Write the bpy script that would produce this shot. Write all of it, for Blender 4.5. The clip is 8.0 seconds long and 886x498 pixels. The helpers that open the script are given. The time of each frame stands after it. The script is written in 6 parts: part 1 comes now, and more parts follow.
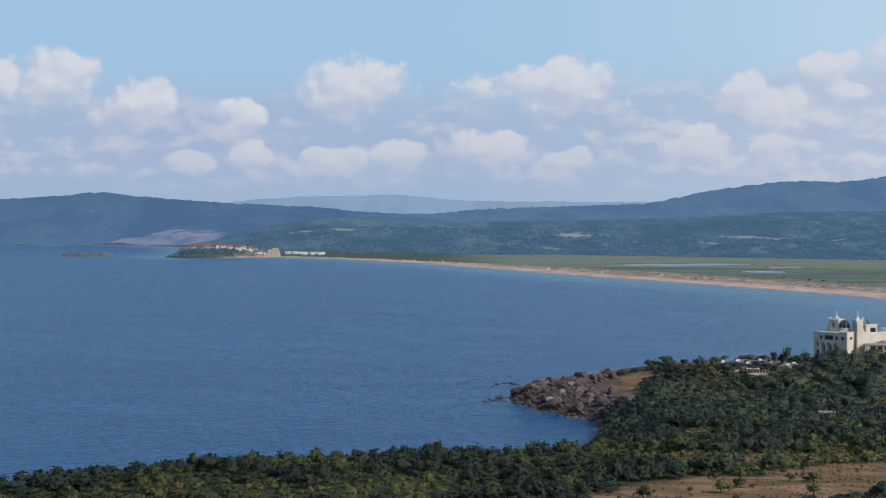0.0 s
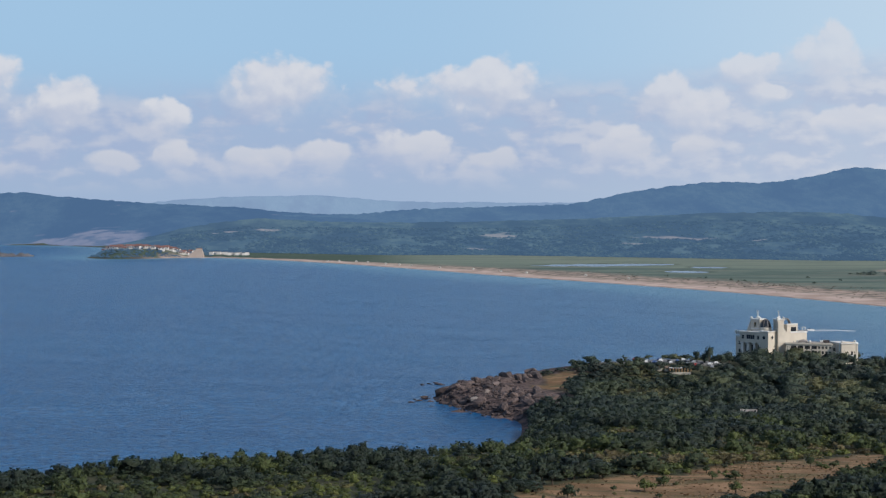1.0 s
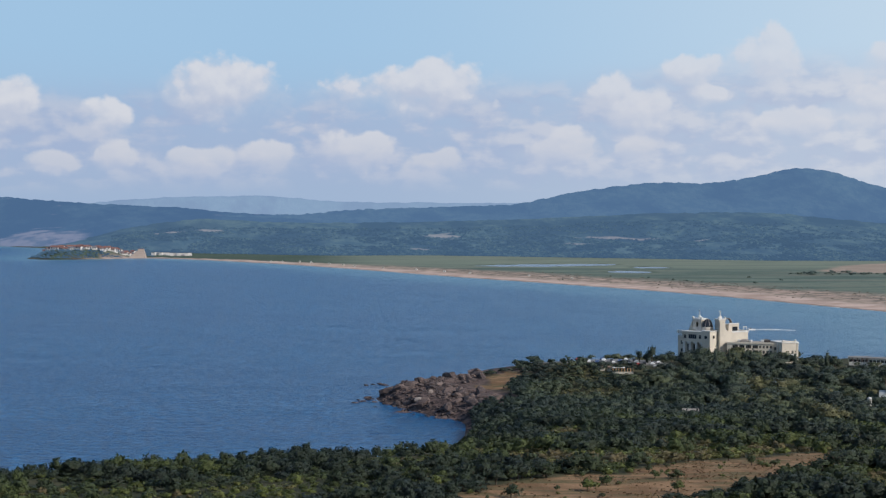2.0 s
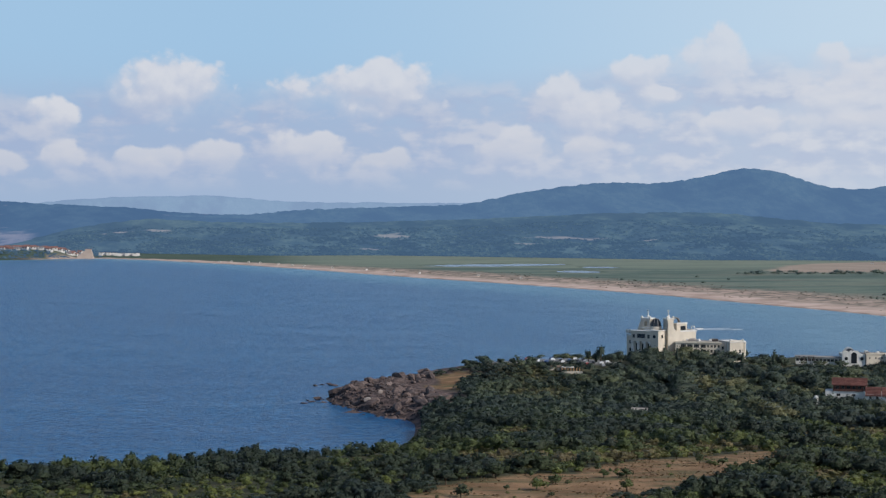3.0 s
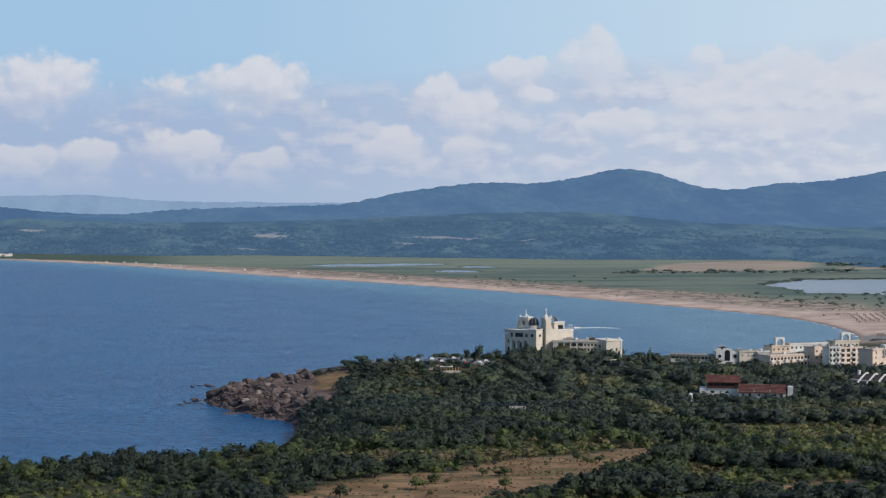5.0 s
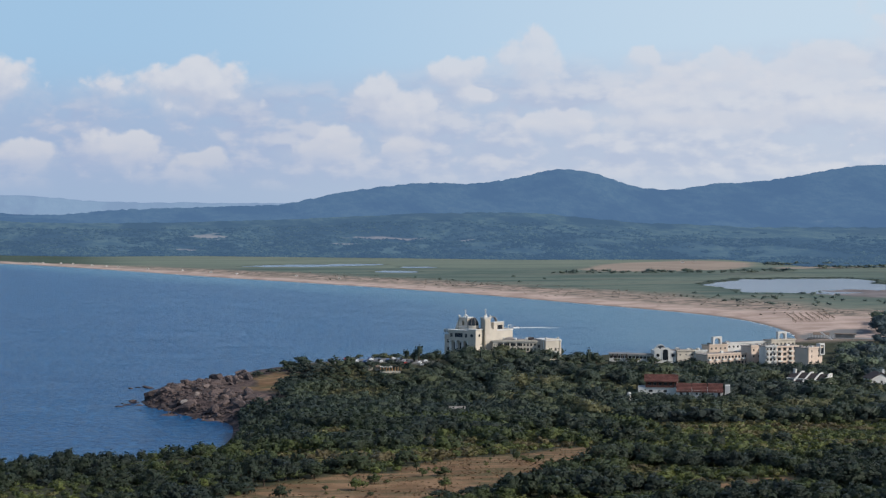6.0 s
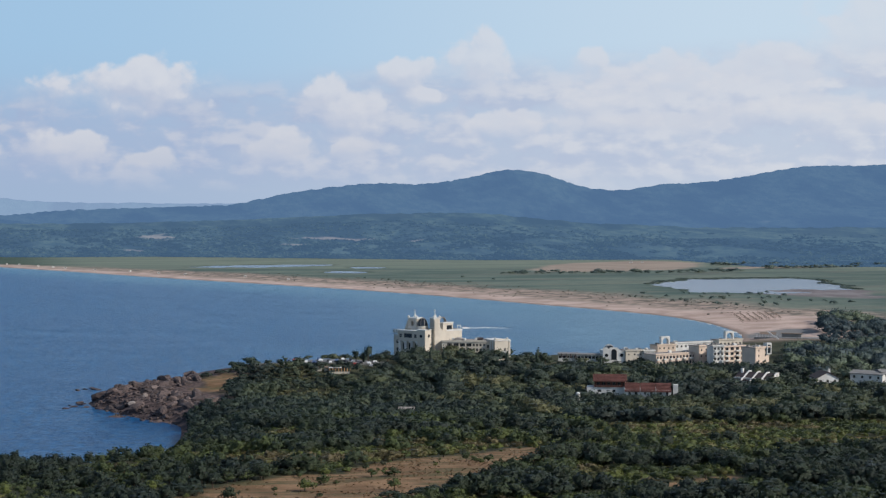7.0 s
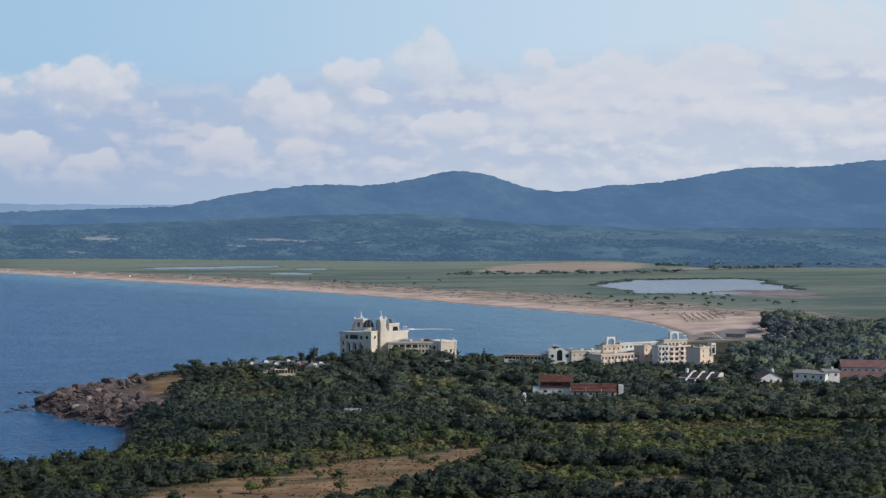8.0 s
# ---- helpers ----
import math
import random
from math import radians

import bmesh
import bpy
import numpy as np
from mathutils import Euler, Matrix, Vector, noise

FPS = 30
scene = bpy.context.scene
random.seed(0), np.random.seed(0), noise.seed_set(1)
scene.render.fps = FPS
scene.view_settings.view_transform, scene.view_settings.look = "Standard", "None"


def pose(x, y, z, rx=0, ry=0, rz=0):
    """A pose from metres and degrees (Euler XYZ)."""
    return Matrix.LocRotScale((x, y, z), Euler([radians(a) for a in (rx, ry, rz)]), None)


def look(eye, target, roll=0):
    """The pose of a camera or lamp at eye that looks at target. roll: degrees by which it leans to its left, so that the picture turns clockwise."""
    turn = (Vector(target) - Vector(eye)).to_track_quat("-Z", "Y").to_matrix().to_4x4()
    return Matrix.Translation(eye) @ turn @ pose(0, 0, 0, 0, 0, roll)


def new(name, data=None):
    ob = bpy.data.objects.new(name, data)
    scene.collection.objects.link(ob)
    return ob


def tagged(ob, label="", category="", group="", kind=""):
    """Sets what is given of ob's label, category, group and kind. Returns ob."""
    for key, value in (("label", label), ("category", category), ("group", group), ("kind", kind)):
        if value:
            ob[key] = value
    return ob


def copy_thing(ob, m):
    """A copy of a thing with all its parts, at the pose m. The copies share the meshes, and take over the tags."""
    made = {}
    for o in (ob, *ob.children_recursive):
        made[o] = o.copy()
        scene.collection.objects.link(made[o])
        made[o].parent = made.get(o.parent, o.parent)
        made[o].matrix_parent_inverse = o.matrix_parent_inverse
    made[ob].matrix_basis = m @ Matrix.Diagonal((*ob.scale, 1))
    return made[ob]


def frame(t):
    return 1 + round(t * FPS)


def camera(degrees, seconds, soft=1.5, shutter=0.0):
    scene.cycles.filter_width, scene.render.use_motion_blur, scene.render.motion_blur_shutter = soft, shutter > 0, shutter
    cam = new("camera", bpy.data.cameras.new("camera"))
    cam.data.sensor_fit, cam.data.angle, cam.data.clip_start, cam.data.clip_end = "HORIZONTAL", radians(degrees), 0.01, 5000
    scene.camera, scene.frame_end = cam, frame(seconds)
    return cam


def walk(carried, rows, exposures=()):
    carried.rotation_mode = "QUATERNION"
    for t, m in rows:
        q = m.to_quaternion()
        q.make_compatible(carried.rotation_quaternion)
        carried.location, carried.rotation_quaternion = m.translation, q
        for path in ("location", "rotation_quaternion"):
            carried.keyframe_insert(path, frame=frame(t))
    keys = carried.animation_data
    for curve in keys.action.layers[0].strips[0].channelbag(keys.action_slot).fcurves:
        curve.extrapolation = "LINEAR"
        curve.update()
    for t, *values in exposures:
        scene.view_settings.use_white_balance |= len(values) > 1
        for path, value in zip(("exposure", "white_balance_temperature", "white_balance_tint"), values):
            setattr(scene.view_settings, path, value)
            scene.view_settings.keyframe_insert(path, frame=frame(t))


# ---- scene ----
import itertools

# ---- camera: it turns on the spot, 100 m above the sea ----
cam = camera(31.0, 8.0, soft=1.3)
EYE = 100.0
ROWS = [  # seconds, yaw, pitch, roll
    (0.0, 0.000, -1.601, 0.000),
    (0.5, -0.707, -1.602, -0.057),
    (1.0, -2.690, -1.584, -0.037),
    (1.5, -3.926, -1.570, -0.027),
    (1.7, -4.243, -1.569, -0.040),
    (2.8, -6.121, -1.569, -0.050),
    (3.0, -6.524, -1.568, -0.060),
    (3.5, -7.519, -1.569, -0.079),
    (4.0, -8.522, -1.570, -0.080),
    (4.5, -9.658, -1.579, -0.115),
    (5.0, -10.866, -1.570, -0.107),
    (5.2, -11.330, -1.567, -0.095),
    (6.3, -13.620, -1.553, -0.068),
    (6.5, -13.988, -1.551, -0.063),
    (7.0, -14.860, -1.538, -0.079),
    (7.5, -15.777, -1.515, -0.055),
    (8.0, -16.798, -1.491, -0.046),
]
walk(cam, [(t, pose(0, 0, EYE, 90 + pitch, roll, yaw)) for t, yaw, pitch, roll in ROWS], exposures=[(0.0, 0.0), (8.0, 0.0)])

# ---- node helpers ----
def wire(nt, value, socket):
    if isinstance(value, bpy.types.NodeSocket):
        nt.links.new(value, socket)
    elif value is not None:
        socket.default_value = value


def calc(nt, op, a, b=None, c=None, clamp=False):
    n = nt.nodes.new("ShaderNodeMath")
    n.operation, n.use_clamp = op, clamp
    for k, v in enumerate((a, b, c)):
        wire(nt, v, n.inputs[k])
    return n.outputs[0]


def vec(nt, op, a, b=None):
    n = nt.nodes.new("ShaderNodeVectorMath")
    n.operation = op
    wire(nt, a, n.inputs[0])
    wire(nt, b, n.inputs[1])
    return n.outputs["Value"] if op in ("LENGTH", "DOT_PRODUCT") else n.outputs[0]


def step(nt, value, lo, hi, to_lo=0.0, to_hi=1.0):
    n = nt.nodes.new("ShaderNodeMapRange")
    n.interpolation_type = "SMOOTHSTEP"
    wire(nt, value, n.inputs[0])
    for k, v in ((1, lo), (2, hi), (3, to_lo), (4, to_hi)):
        n.inputs[k].default_value = v
    return n.outputs[0]


def blend(nt, factor, a, b, mode="MIX"):
    n = nt.nodes.new("ShaderNodeMix")
    n.data_type, n.blend_type = "RGBA", mode
    wire(nt, factor, n.inputs[0])
    wire(nt, (*a, 1.0) if isinstance(a, tuple) else a, n.inputs[6])
    wire(nt, (*b, 1.0) if isinstance(b, tuple) else b, n.inputs[7])
    return n.outputs[2]


def grain(nt, where, scale, detail=4.0, rough=0.55, stretch=None):
    if stretch:
        where = vec(nt, "MULTIPLY", where, stretch)
    n = nt.nodes.new("ShaderNodeTexNoise")
    wire(nt, where, n.inputs["Vector"])
    n.inputs["Scale"].default_value, n.inputs["Detail"].default_value, n.inputs["Roughness"].default_value = scale, detail, rough
    return n.outputs["Fac"]


# ---- world: hazy blue sky with rows of fair-weather cumulus ----
SUN_TURN, SUN_HEIGHT = 126.0, 35.0  # degrees clockwise from +Y, degrees up
world = bpy.data.worlds.new("sky")
scene.world = world
world.use_nodes = True
wt = world.node_tree
wt.nodes.clear()


def degree_centre(x, y, w, h, turn=0.0):
    """Bearing and height of a cloud, and its half sizes, in degrees."""
    k = 0.02027
    return (math.degrees(math.atan((x - 784) / 2827)) + turn, (362 - y) * k, w * k, h * k)


CLOUDS = [degree_centre(*c) for c in (
    (105, 146, 80, 48), (0, 145, 45, 38), (240, 186, 72, 40), (635, 157, 106, 52), (430, 207, 46, 28),
    (965, 152, 150, 42), (345, 286, 46, 22), (455, 281, 42, 28), (590, 281, 68, 26), (715, 275, 62, 28),
    (870, 266, 72, 36), (1000, 286, 62, 24), (1240, 256, 78, 32), (1355, 259, 52, 25), (1320, 158, 40, 28), (1375, 195, 76, 42),
)] + [degree_centre(*c, 16.8) for c in (
    (755, 102, 62, 48), (625, 124, 48, 27), (662, 165, 45, 18), (950, 100, 38, 22), (960, 172, 80, 30),
    (1100, 138, 160, 46), (1270, 125, 100, 48), (1450, 62, 130, 60), (1290, 192, 180, 26), (1050, 215, 180, 24),
    (1480, 208, 160, 28), (800, 215, 90, 22), (1650, 110, 120, 60), (1800, 180, 150, 50),
)]
field = bpy.data.node_groups.new("cloud_field", "ShaderNodeTree")
field.interface.new_socket("At", in_out="INPUT", socket_type="NodeSocketVector")
field.interface.new_socket("Far", in_out="OUTPUT", socket_type="NodeSocketFloat")
g_in, g_out = field.nodes.new("NodeGroupInput"), field.nodes.new("NodeGroupOutput")
far_out = None
for a, e, w, h in CLOUDS:
    d = vec(field, "LENGTH", vec(field, "MULTIPLY", vec(field, "SUBTRACT", g_in.outputs[0], (a, e, 0)), (1 / w, 1 / h, 0)))
    far_out = d if far_out is None else calc(field, "SMOOTH_MIN", far_out, d, 0.25)
field.links.new(far_out, g_out.inputs[0])


def cloud_far(at):
    n = wt.nodes.new("ShaderNodeGroup")
    n.node_tree = field
    wt.links.new(at, n.inputs[0])
    return n.outputs[0]


coord = wt.nodes.new("ShaderNodeTexCoord").outputs["Generated"]
split = wt.nodes.new("ShaderNodeSeparateXYZ")
wt.links.new(coord, split.inputs[0])
bearing = calc(wt, "DEGREES", calc(wt, "ARCTAN2", split.outputs[0], split.outputs[1]))
rise = calc(wt, "DEGREES", calc(wt, "ARCSINE", split.outputs[2]))
joined = wt.nodes.new("ShaderNodeCombineXYZ")
wt.links.new(bearing, joined.inputs[0])
wt.links.new(rise, joined.inputs[1])
at = joined.outputs[0]
def billows(where):
    """Rounded cauliflower heads at falling sizes."""
    n = wt.nodes.new("ShaderNodeTexVoronoi")
    n.feature = "SMOOTH_F1"
    wt.links.new(where, n.inputs["Vector"])
    n.inputs["Scale"].default_value, n.inputs["Detail"].default_value, n.inputs["Roughness"].default_value, n.inputs["Lacunarity"].default_value = 1.0, 1.6, 0.42, 2.3
    n.inputs["Smoothness"].default_value = 0.7
    return n.outputs["Distance"]


def wavy(where):
    n = wt.nodes.new("ShaderNodeTexNoise")
    wt.links.new(where, n.inputs["Vector"])
    n.inputs["Scale"].default_value, n.inputs["Detail"].default_value = 1.0, 3.0
    shift = vec(wt, "MULTIPLY", vec(wt, "SUBTRACT", n.outputs["Color"], (0.5, 0.5, 0.5)), (0.9, 0.6, 0.0))
    return vec(wt, "ADD", where, shift)


def heads(where):
    """The outlines of the single cumulus heads: below 1 inside."""
    w = wavy(where)
    rough = calc(wt, "MULTIPLY_ADD", grain(wt, where, 0.55, 3.0, 0.5, (1.0, 1.3, 1.0)), 1.1, -0.55)
    torn = calc(wt, "MULTIPLY_ADD", grain(wt, where, 2.1, 4.0, 0.6, (1.0, 1.2, 1.0)), 0.4, -0.2)
    rough = calc(wt, "ADD", rough, torn)
    return calc(wt, "ADD", calc(wt, "ADD", cloud_far(where), rough), calc(wt, "MULTIPLY_ADD", billows(w), 0.85, -0.32))


def deck(where):
    """The broken layer between them: higher is thicker."""
    w = wavy(where)
    broad = grain(wt, where, 0.36, 5.0, 0.58, (0.75, 1.9, 1.0))
    return calc(wt, "SUBTRACT", broad, calc(wt, "MULTIPLY_ADD", billows(vec(wt, "MULTIPLY", w, (0.8, 1.25, 1.0))), 0.34, -0.13))


sunward = vec(wt, "ADD", at, (0.20, 0.36, 0.0))
far0, far1 = heads(at), heads(sunward)
deck0, deck1 = deck(at), deck(sunward)
side = step(wt, bearing, -2.0, 30.0)
low_sky = blend(wt, side, (0.35, 0.46, 0.64), (0.56, 0.63, 0.73))
high_sky = blend(wt, side, (0.352, 0.545, 0.755), (0.56, 0.69, 0.815))
clear = blend(wt, step(wt, rise, 0.5, 6.0), low_sky, high_sky)
grey = blend(wt, side, (0.365, 0.455, 0.645), (0.50, 0.565, 0.70))
pale = blend(wt, side, (0.52, 0.565, 0.68), (0.66, 0.69, 0.755))
band = calc(wt, "MULTIPLY", step(wt, rise, 0.2, 1.6), calc(wt, "SUBTRACT", 1.0, step(wt, calc(wt, "SUBTRACT", rise, calc(wt, "MULTIPLY", side, 1.6)), 2.9, 4.6)))
clear = blend(wt, calc(wt, "MULTIPLY", band, 0.55), clear, grey)
thick = calc(wt, "ADD", deck0, calc(wt, "MULTIPLY", side, 0.09))
layer_lit = step(wt, calc(wt, "SUBTRACT", deck0, deck1), -0.13, 0.19)
layer = blend(wt, layer_lit, grey, pale)
clear = blend(wt, calc(wt, "MULTIPLY", calc(wt, "MULTIPLY", step(wt, thick, 0.25, 0.47), band), 0.9), clear, layer)
lit = step(wt, calc(wt, "SUBTRACT", far1, far0), -0.60, 0.62)
crisp, soft_edge = step(wt, far0, 1.38, 0.98), step(wt, far0, 1.75, 0.70)
keep = step(wt, lit, 0.25, 0.75)
cover = calc(wt, "ADD", calc(wt, "MULTIPLY", crisp, keep), calc(wt, "MULTIPLY", soft_edge, calc(wt, "SUBTRACT", 1.0, keep)))
bright = blend(wt, step(wt, rise, 0.8, 3.8), (0.575, 0.60, 0.68), (0.665, 0.685, 0.745))
under = blend(wt, 0.75, grey, pale)
cloud = blend(wt, lit, under, bright)
cover = calc(wt, "MULTIPLY", cover, calc(wt, "MULTIPLY_ADD", side, -0.38, 1.0))
near_sky = blend(wt, calc(wt, "MULTIPLY", cover, step(wt, rise, 0.4, 3.0, 0.6, 0.95)), clear, cloud)
dome = wt.nodes.new("ShaderNodeTexSky")
dome.sky_type, dome.sun_disc = "NISHITA", False
dome.sun_elevation, dome.sun_rotation = radians(SUN_HEIGHT), radians(SUN_TURN)
dome.air_density, dome.dust_density = 1.0, 0.6
low_bg, high_bg = wt.nodes.new("ShaderNodeBackground"), wt.nodes.new("ShaderNodeBackground")
wt.links.new(near_sky, low_bg.inputs[0])
wt.links.new(dome.outputs[0], high_bg.inputs[0])
low_bg.inputs[1].default_value, high_bg.inputs[1].default_value = 1.0, 0.103
sky_mix, sky_out = wt.nodes.new("ShaderNodeMixShader"), wt.nodes.new("ShaderNodeOutputWorld")
wt.links.new(step(wt, rise, 9.0, 26.0), sky_mix.inputs[0])
wt.links.new(low_bg.outputs[0], sky_mix.inputs[1])
wt.links.new(high_bg.outputs[0], sky_mix.inputs[2])
wt.links.new(sky_mix.outputs[0], sky_out.inputs[0])

sun = new("sun", bpy.data.lights.new("sun", "SUN"))
sun.data.energy, sun.data.angle, sun.data.color = 3.5, radians(0.6), (1.0, 0.925, 0.83)
a, e = radians(SUN_TURN), radians(SUN_HEIGHT)
sun.matrix_world = look((math.sin(a) * math.cos(e) * 900, math.cos(a) * math.cos(e) * 900, math.sin(e) * 900), (0, 0, 0))

# ---- materials ----
def material(name):
    mat = bpy.data.materials.new(name)
    mat.use_nodes = True
    nt = mat.node_tree
    return mat, nt, nt.nodes["Principled BSDF"]


def place(nt):
    return nt.nodes.new("ShaderNodeNewGeometry").outputs["Position"]


def relief(nt, bsdf, height, strength, distance):
    n = nt.nodes.new("ShaderNodeBump")
    n.inputs["Strength"].default_value, n.inputs["Distance"].default_value = strength, distance
    wire(nt, height, n.inputs["Height"])
    nt.links.new(n.outputs[0], bsdf.inputs["Normal"])


def painted(name, colour, dirt=0.75, scale=0.25, rough=0.8, fine=3.0, metal=0.0):
    """Plaster, paint, tiles and the like: a colour with weathering at two scales and a fine relief."""
    mat, nt, bsdf = material(name)
    where = place(nt)
    big, small = grain(nt, where, scale, 5.0), grain(nt, where, fine, 3.0)
    dark = tuple(c * dirt for c in colour)
    c = blend(nt, step(nt, big, 0.35, 0.68), dark, colour)
    c = blend(nt, calc(nt, "MULTIPLY", step(nt, small, 0.42, 0.72), 0.35), c, dark)
    wire(nt, c, bsdf.inputs["Base Color"])
    bsdf.inputs["Roughness"].default_value, bsdf.inputs["Metallic"].default_value = rough, metal
    relief(nt, bsdf, small, 0.3, 0.05)
    return mat


def attribute(nt, name):
    n = nt.nodes.new("ShaderNodeAttribute")
    n.attribute_name = name
    return n.outputs["Fac"]


def ground_material():
    mat, nt, bsdf = material("ground")
    where = place(nt)
    big, mid, fine = grain(nt, where, 0.012, 5.0), grain(nt, where, 0.09, 5.0), grain(nt, where, 1.1, 4.0)
    soil = blend(nt, step(nt, mid, 0.35, 0.65), (0.034, 0.042, 0.026), (0.068, 0.068, 0.040))
    # marsh greens are shifted to blue-grey: the haze over the plain is in their colour
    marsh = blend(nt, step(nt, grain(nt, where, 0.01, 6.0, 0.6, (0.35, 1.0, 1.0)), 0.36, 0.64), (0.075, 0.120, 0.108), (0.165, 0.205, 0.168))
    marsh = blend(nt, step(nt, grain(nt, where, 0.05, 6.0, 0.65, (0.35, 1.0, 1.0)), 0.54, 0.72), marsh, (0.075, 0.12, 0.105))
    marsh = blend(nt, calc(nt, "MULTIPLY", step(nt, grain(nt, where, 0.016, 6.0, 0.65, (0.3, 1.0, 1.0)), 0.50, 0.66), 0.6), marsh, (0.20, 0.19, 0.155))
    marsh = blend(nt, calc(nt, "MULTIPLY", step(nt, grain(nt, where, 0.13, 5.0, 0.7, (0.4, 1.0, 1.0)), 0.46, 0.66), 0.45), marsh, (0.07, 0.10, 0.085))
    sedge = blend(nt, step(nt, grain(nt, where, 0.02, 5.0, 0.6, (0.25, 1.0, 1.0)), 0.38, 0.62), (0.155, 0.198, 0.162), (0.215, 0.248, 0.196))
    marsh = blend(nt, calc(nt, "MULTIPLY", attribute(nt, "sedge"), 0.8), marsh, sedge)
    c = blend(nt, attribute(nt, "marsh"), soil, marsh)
    straw = blend(nt, step(nt, mid, 0.38, 0.62), (0.175, 0.100, 0.054), (0.31, 0.192, 0.110))
    straw = blend(nt, calc(nt, "MULTIPLY", step(nt, fine, 0.42, 0.62), 0.4), straw, (0.19, 0.13, 0.075))
    straw = blend(nt, calc(nt, "MULTIPLY", step(nt, grain(nt, where, 0.16, 6.0, 0.65, (0.35, 1.0, 1.0)), 0.47, 0.60), 0.85), straw, (0.095, 0.090, 0.045))
    c = blend(nt, attribute(nt, "dry"), c, straw)
    stone = blend(nt, step(nt, grain(nt, where, 0.3, 6.0, 0.65), 0.35, 0.65), (0.040, 0.032, 0.033), (0.165, 0.118, 0.108))
    hay = blend(nt, step(nt, grain(nt, where, 0.02, 4.0, 0.6, (0.3, 1.0, 1.0)), 0.4, 0.6), (0.30, 0.245, 0.205), (0.37, 0.30, 0.245))
    c = blend(nt, attribute(nt, "field"), c, hay)
    heath = blend(nt, step(nt, grain(nt, where, 0.075, 6.0, 0.7, (0.8, 1.0, 1.0)), 0.40, 0.60), (0.115, 0.115, 0.095), (0.44, 0.34, 0.285))
    c = blend(nt, attribute(nt, "heath"), c, heath)
    c = blend(nt, attribute(nt, "reeds"), c, (0.055, 0.085, 0.062))
    silt = blend(nt, step(nt, grain(nt, where, 0.03, 5.0, 0.6, (1.0, 0.4, 1.0)), 0.4, 0.6), (0.17, 0.15, 0.155), (0.24, 0.22, 0.225))
    c = blend(nt, attribute(nt, "mud"), c, silt)
    c = blend(nt, attribute(nt, "rock"), c, stone)
    sand = blend(nt, step(nt, grain(nt, where, 0.03, 6.0, 0.6), 0.35, 0.65), (0.40, 0.30, 0.255), (0.59, 0.46, 0.40))
    sand = blend(nt, calc(nt, "MULTIPLY", step(nt, fine, 0.5, 0.75), 0.25), sand, (0.33, 0.25, 0.19))
    c = blend(nt, attribute(nt, "sand"), c, sand)
    c = blend(nt, attribute(nt, "wet"), c, (0.20, 0.155, 0.13))
    c = blend(nt, attribute(nt, "paved"), c, (0.20, 0.20, 0.20))
    wire(nt, c, bsdf.inputs["Base Color"])
    bsdf.inputs["Roughness"].default_value = 0.95
    bsdf.inputs["Specular IOR Level"].default_value = 0.15
    relief(nt, bsdf, calc(nt, "ADD", fine, mid), 0.6, 0.4)
    return mat


def grain_colour(nt, where, scale):
    n = nt.nodes.new("ShaderNodeTexNoise")
    wire(nt, where, n.inputs["Vector"])
    n.inputs["Scale"].default_value = scale
    return n.outputs["Color"]


def sea_material():
    mat, nt, bsdf = material("sea")
    where = place(nt)
    slant = vec(nt, "ADD", where, vec(nt, "MULTIPLY", grain_colour(nt, where, 0.015), (30.0, 30.0, 0.0)))
    swell = grain(nt, slant, 0.20, 5.0, 0.66, (0.75, 1.0, 1.0))
    chop = grain(nt, slant, 0.7, 4.0, 0.6, (0.8, 1.0, 1.0))
    patches = grain(nt, where, 0.006, 5.0, 0.55, (0.35, 1.0, 1.0))
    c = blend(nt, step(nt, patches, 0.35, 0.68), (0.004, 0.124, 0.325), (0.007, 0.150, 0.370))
    # shaded faces of the ripples, put into the colour as darker blue
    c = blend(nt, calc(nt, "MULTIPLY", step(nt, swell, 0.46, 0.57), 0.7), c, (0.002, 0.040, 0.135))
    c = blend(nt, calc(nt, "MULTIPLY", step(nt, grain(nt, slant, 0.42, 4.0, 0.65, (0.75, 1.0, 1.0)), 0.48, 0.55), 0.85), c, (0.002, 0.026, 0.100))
    shoal_and_sheen = step(nt, attribute(nt, "shoal_and_sheen"), 0.0, 1.0)
    c = blend(nt, shoal_and_sheen, c, (0.075, 0.205, 0.325))
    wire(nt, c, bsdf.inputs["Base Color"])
    bsdf.inputs["Roughness"].default_value = 0.28
    bsdf.inputs["IOR"].default_value = 1.333
    bsdf.inputs["Specular IOR Level"].default_value = 0.42
    relief(nt, bsdf, calc(nt, "MULTIPLY_ADD", swell, 2.0, chop), 1.0, 1.0)
    return mat


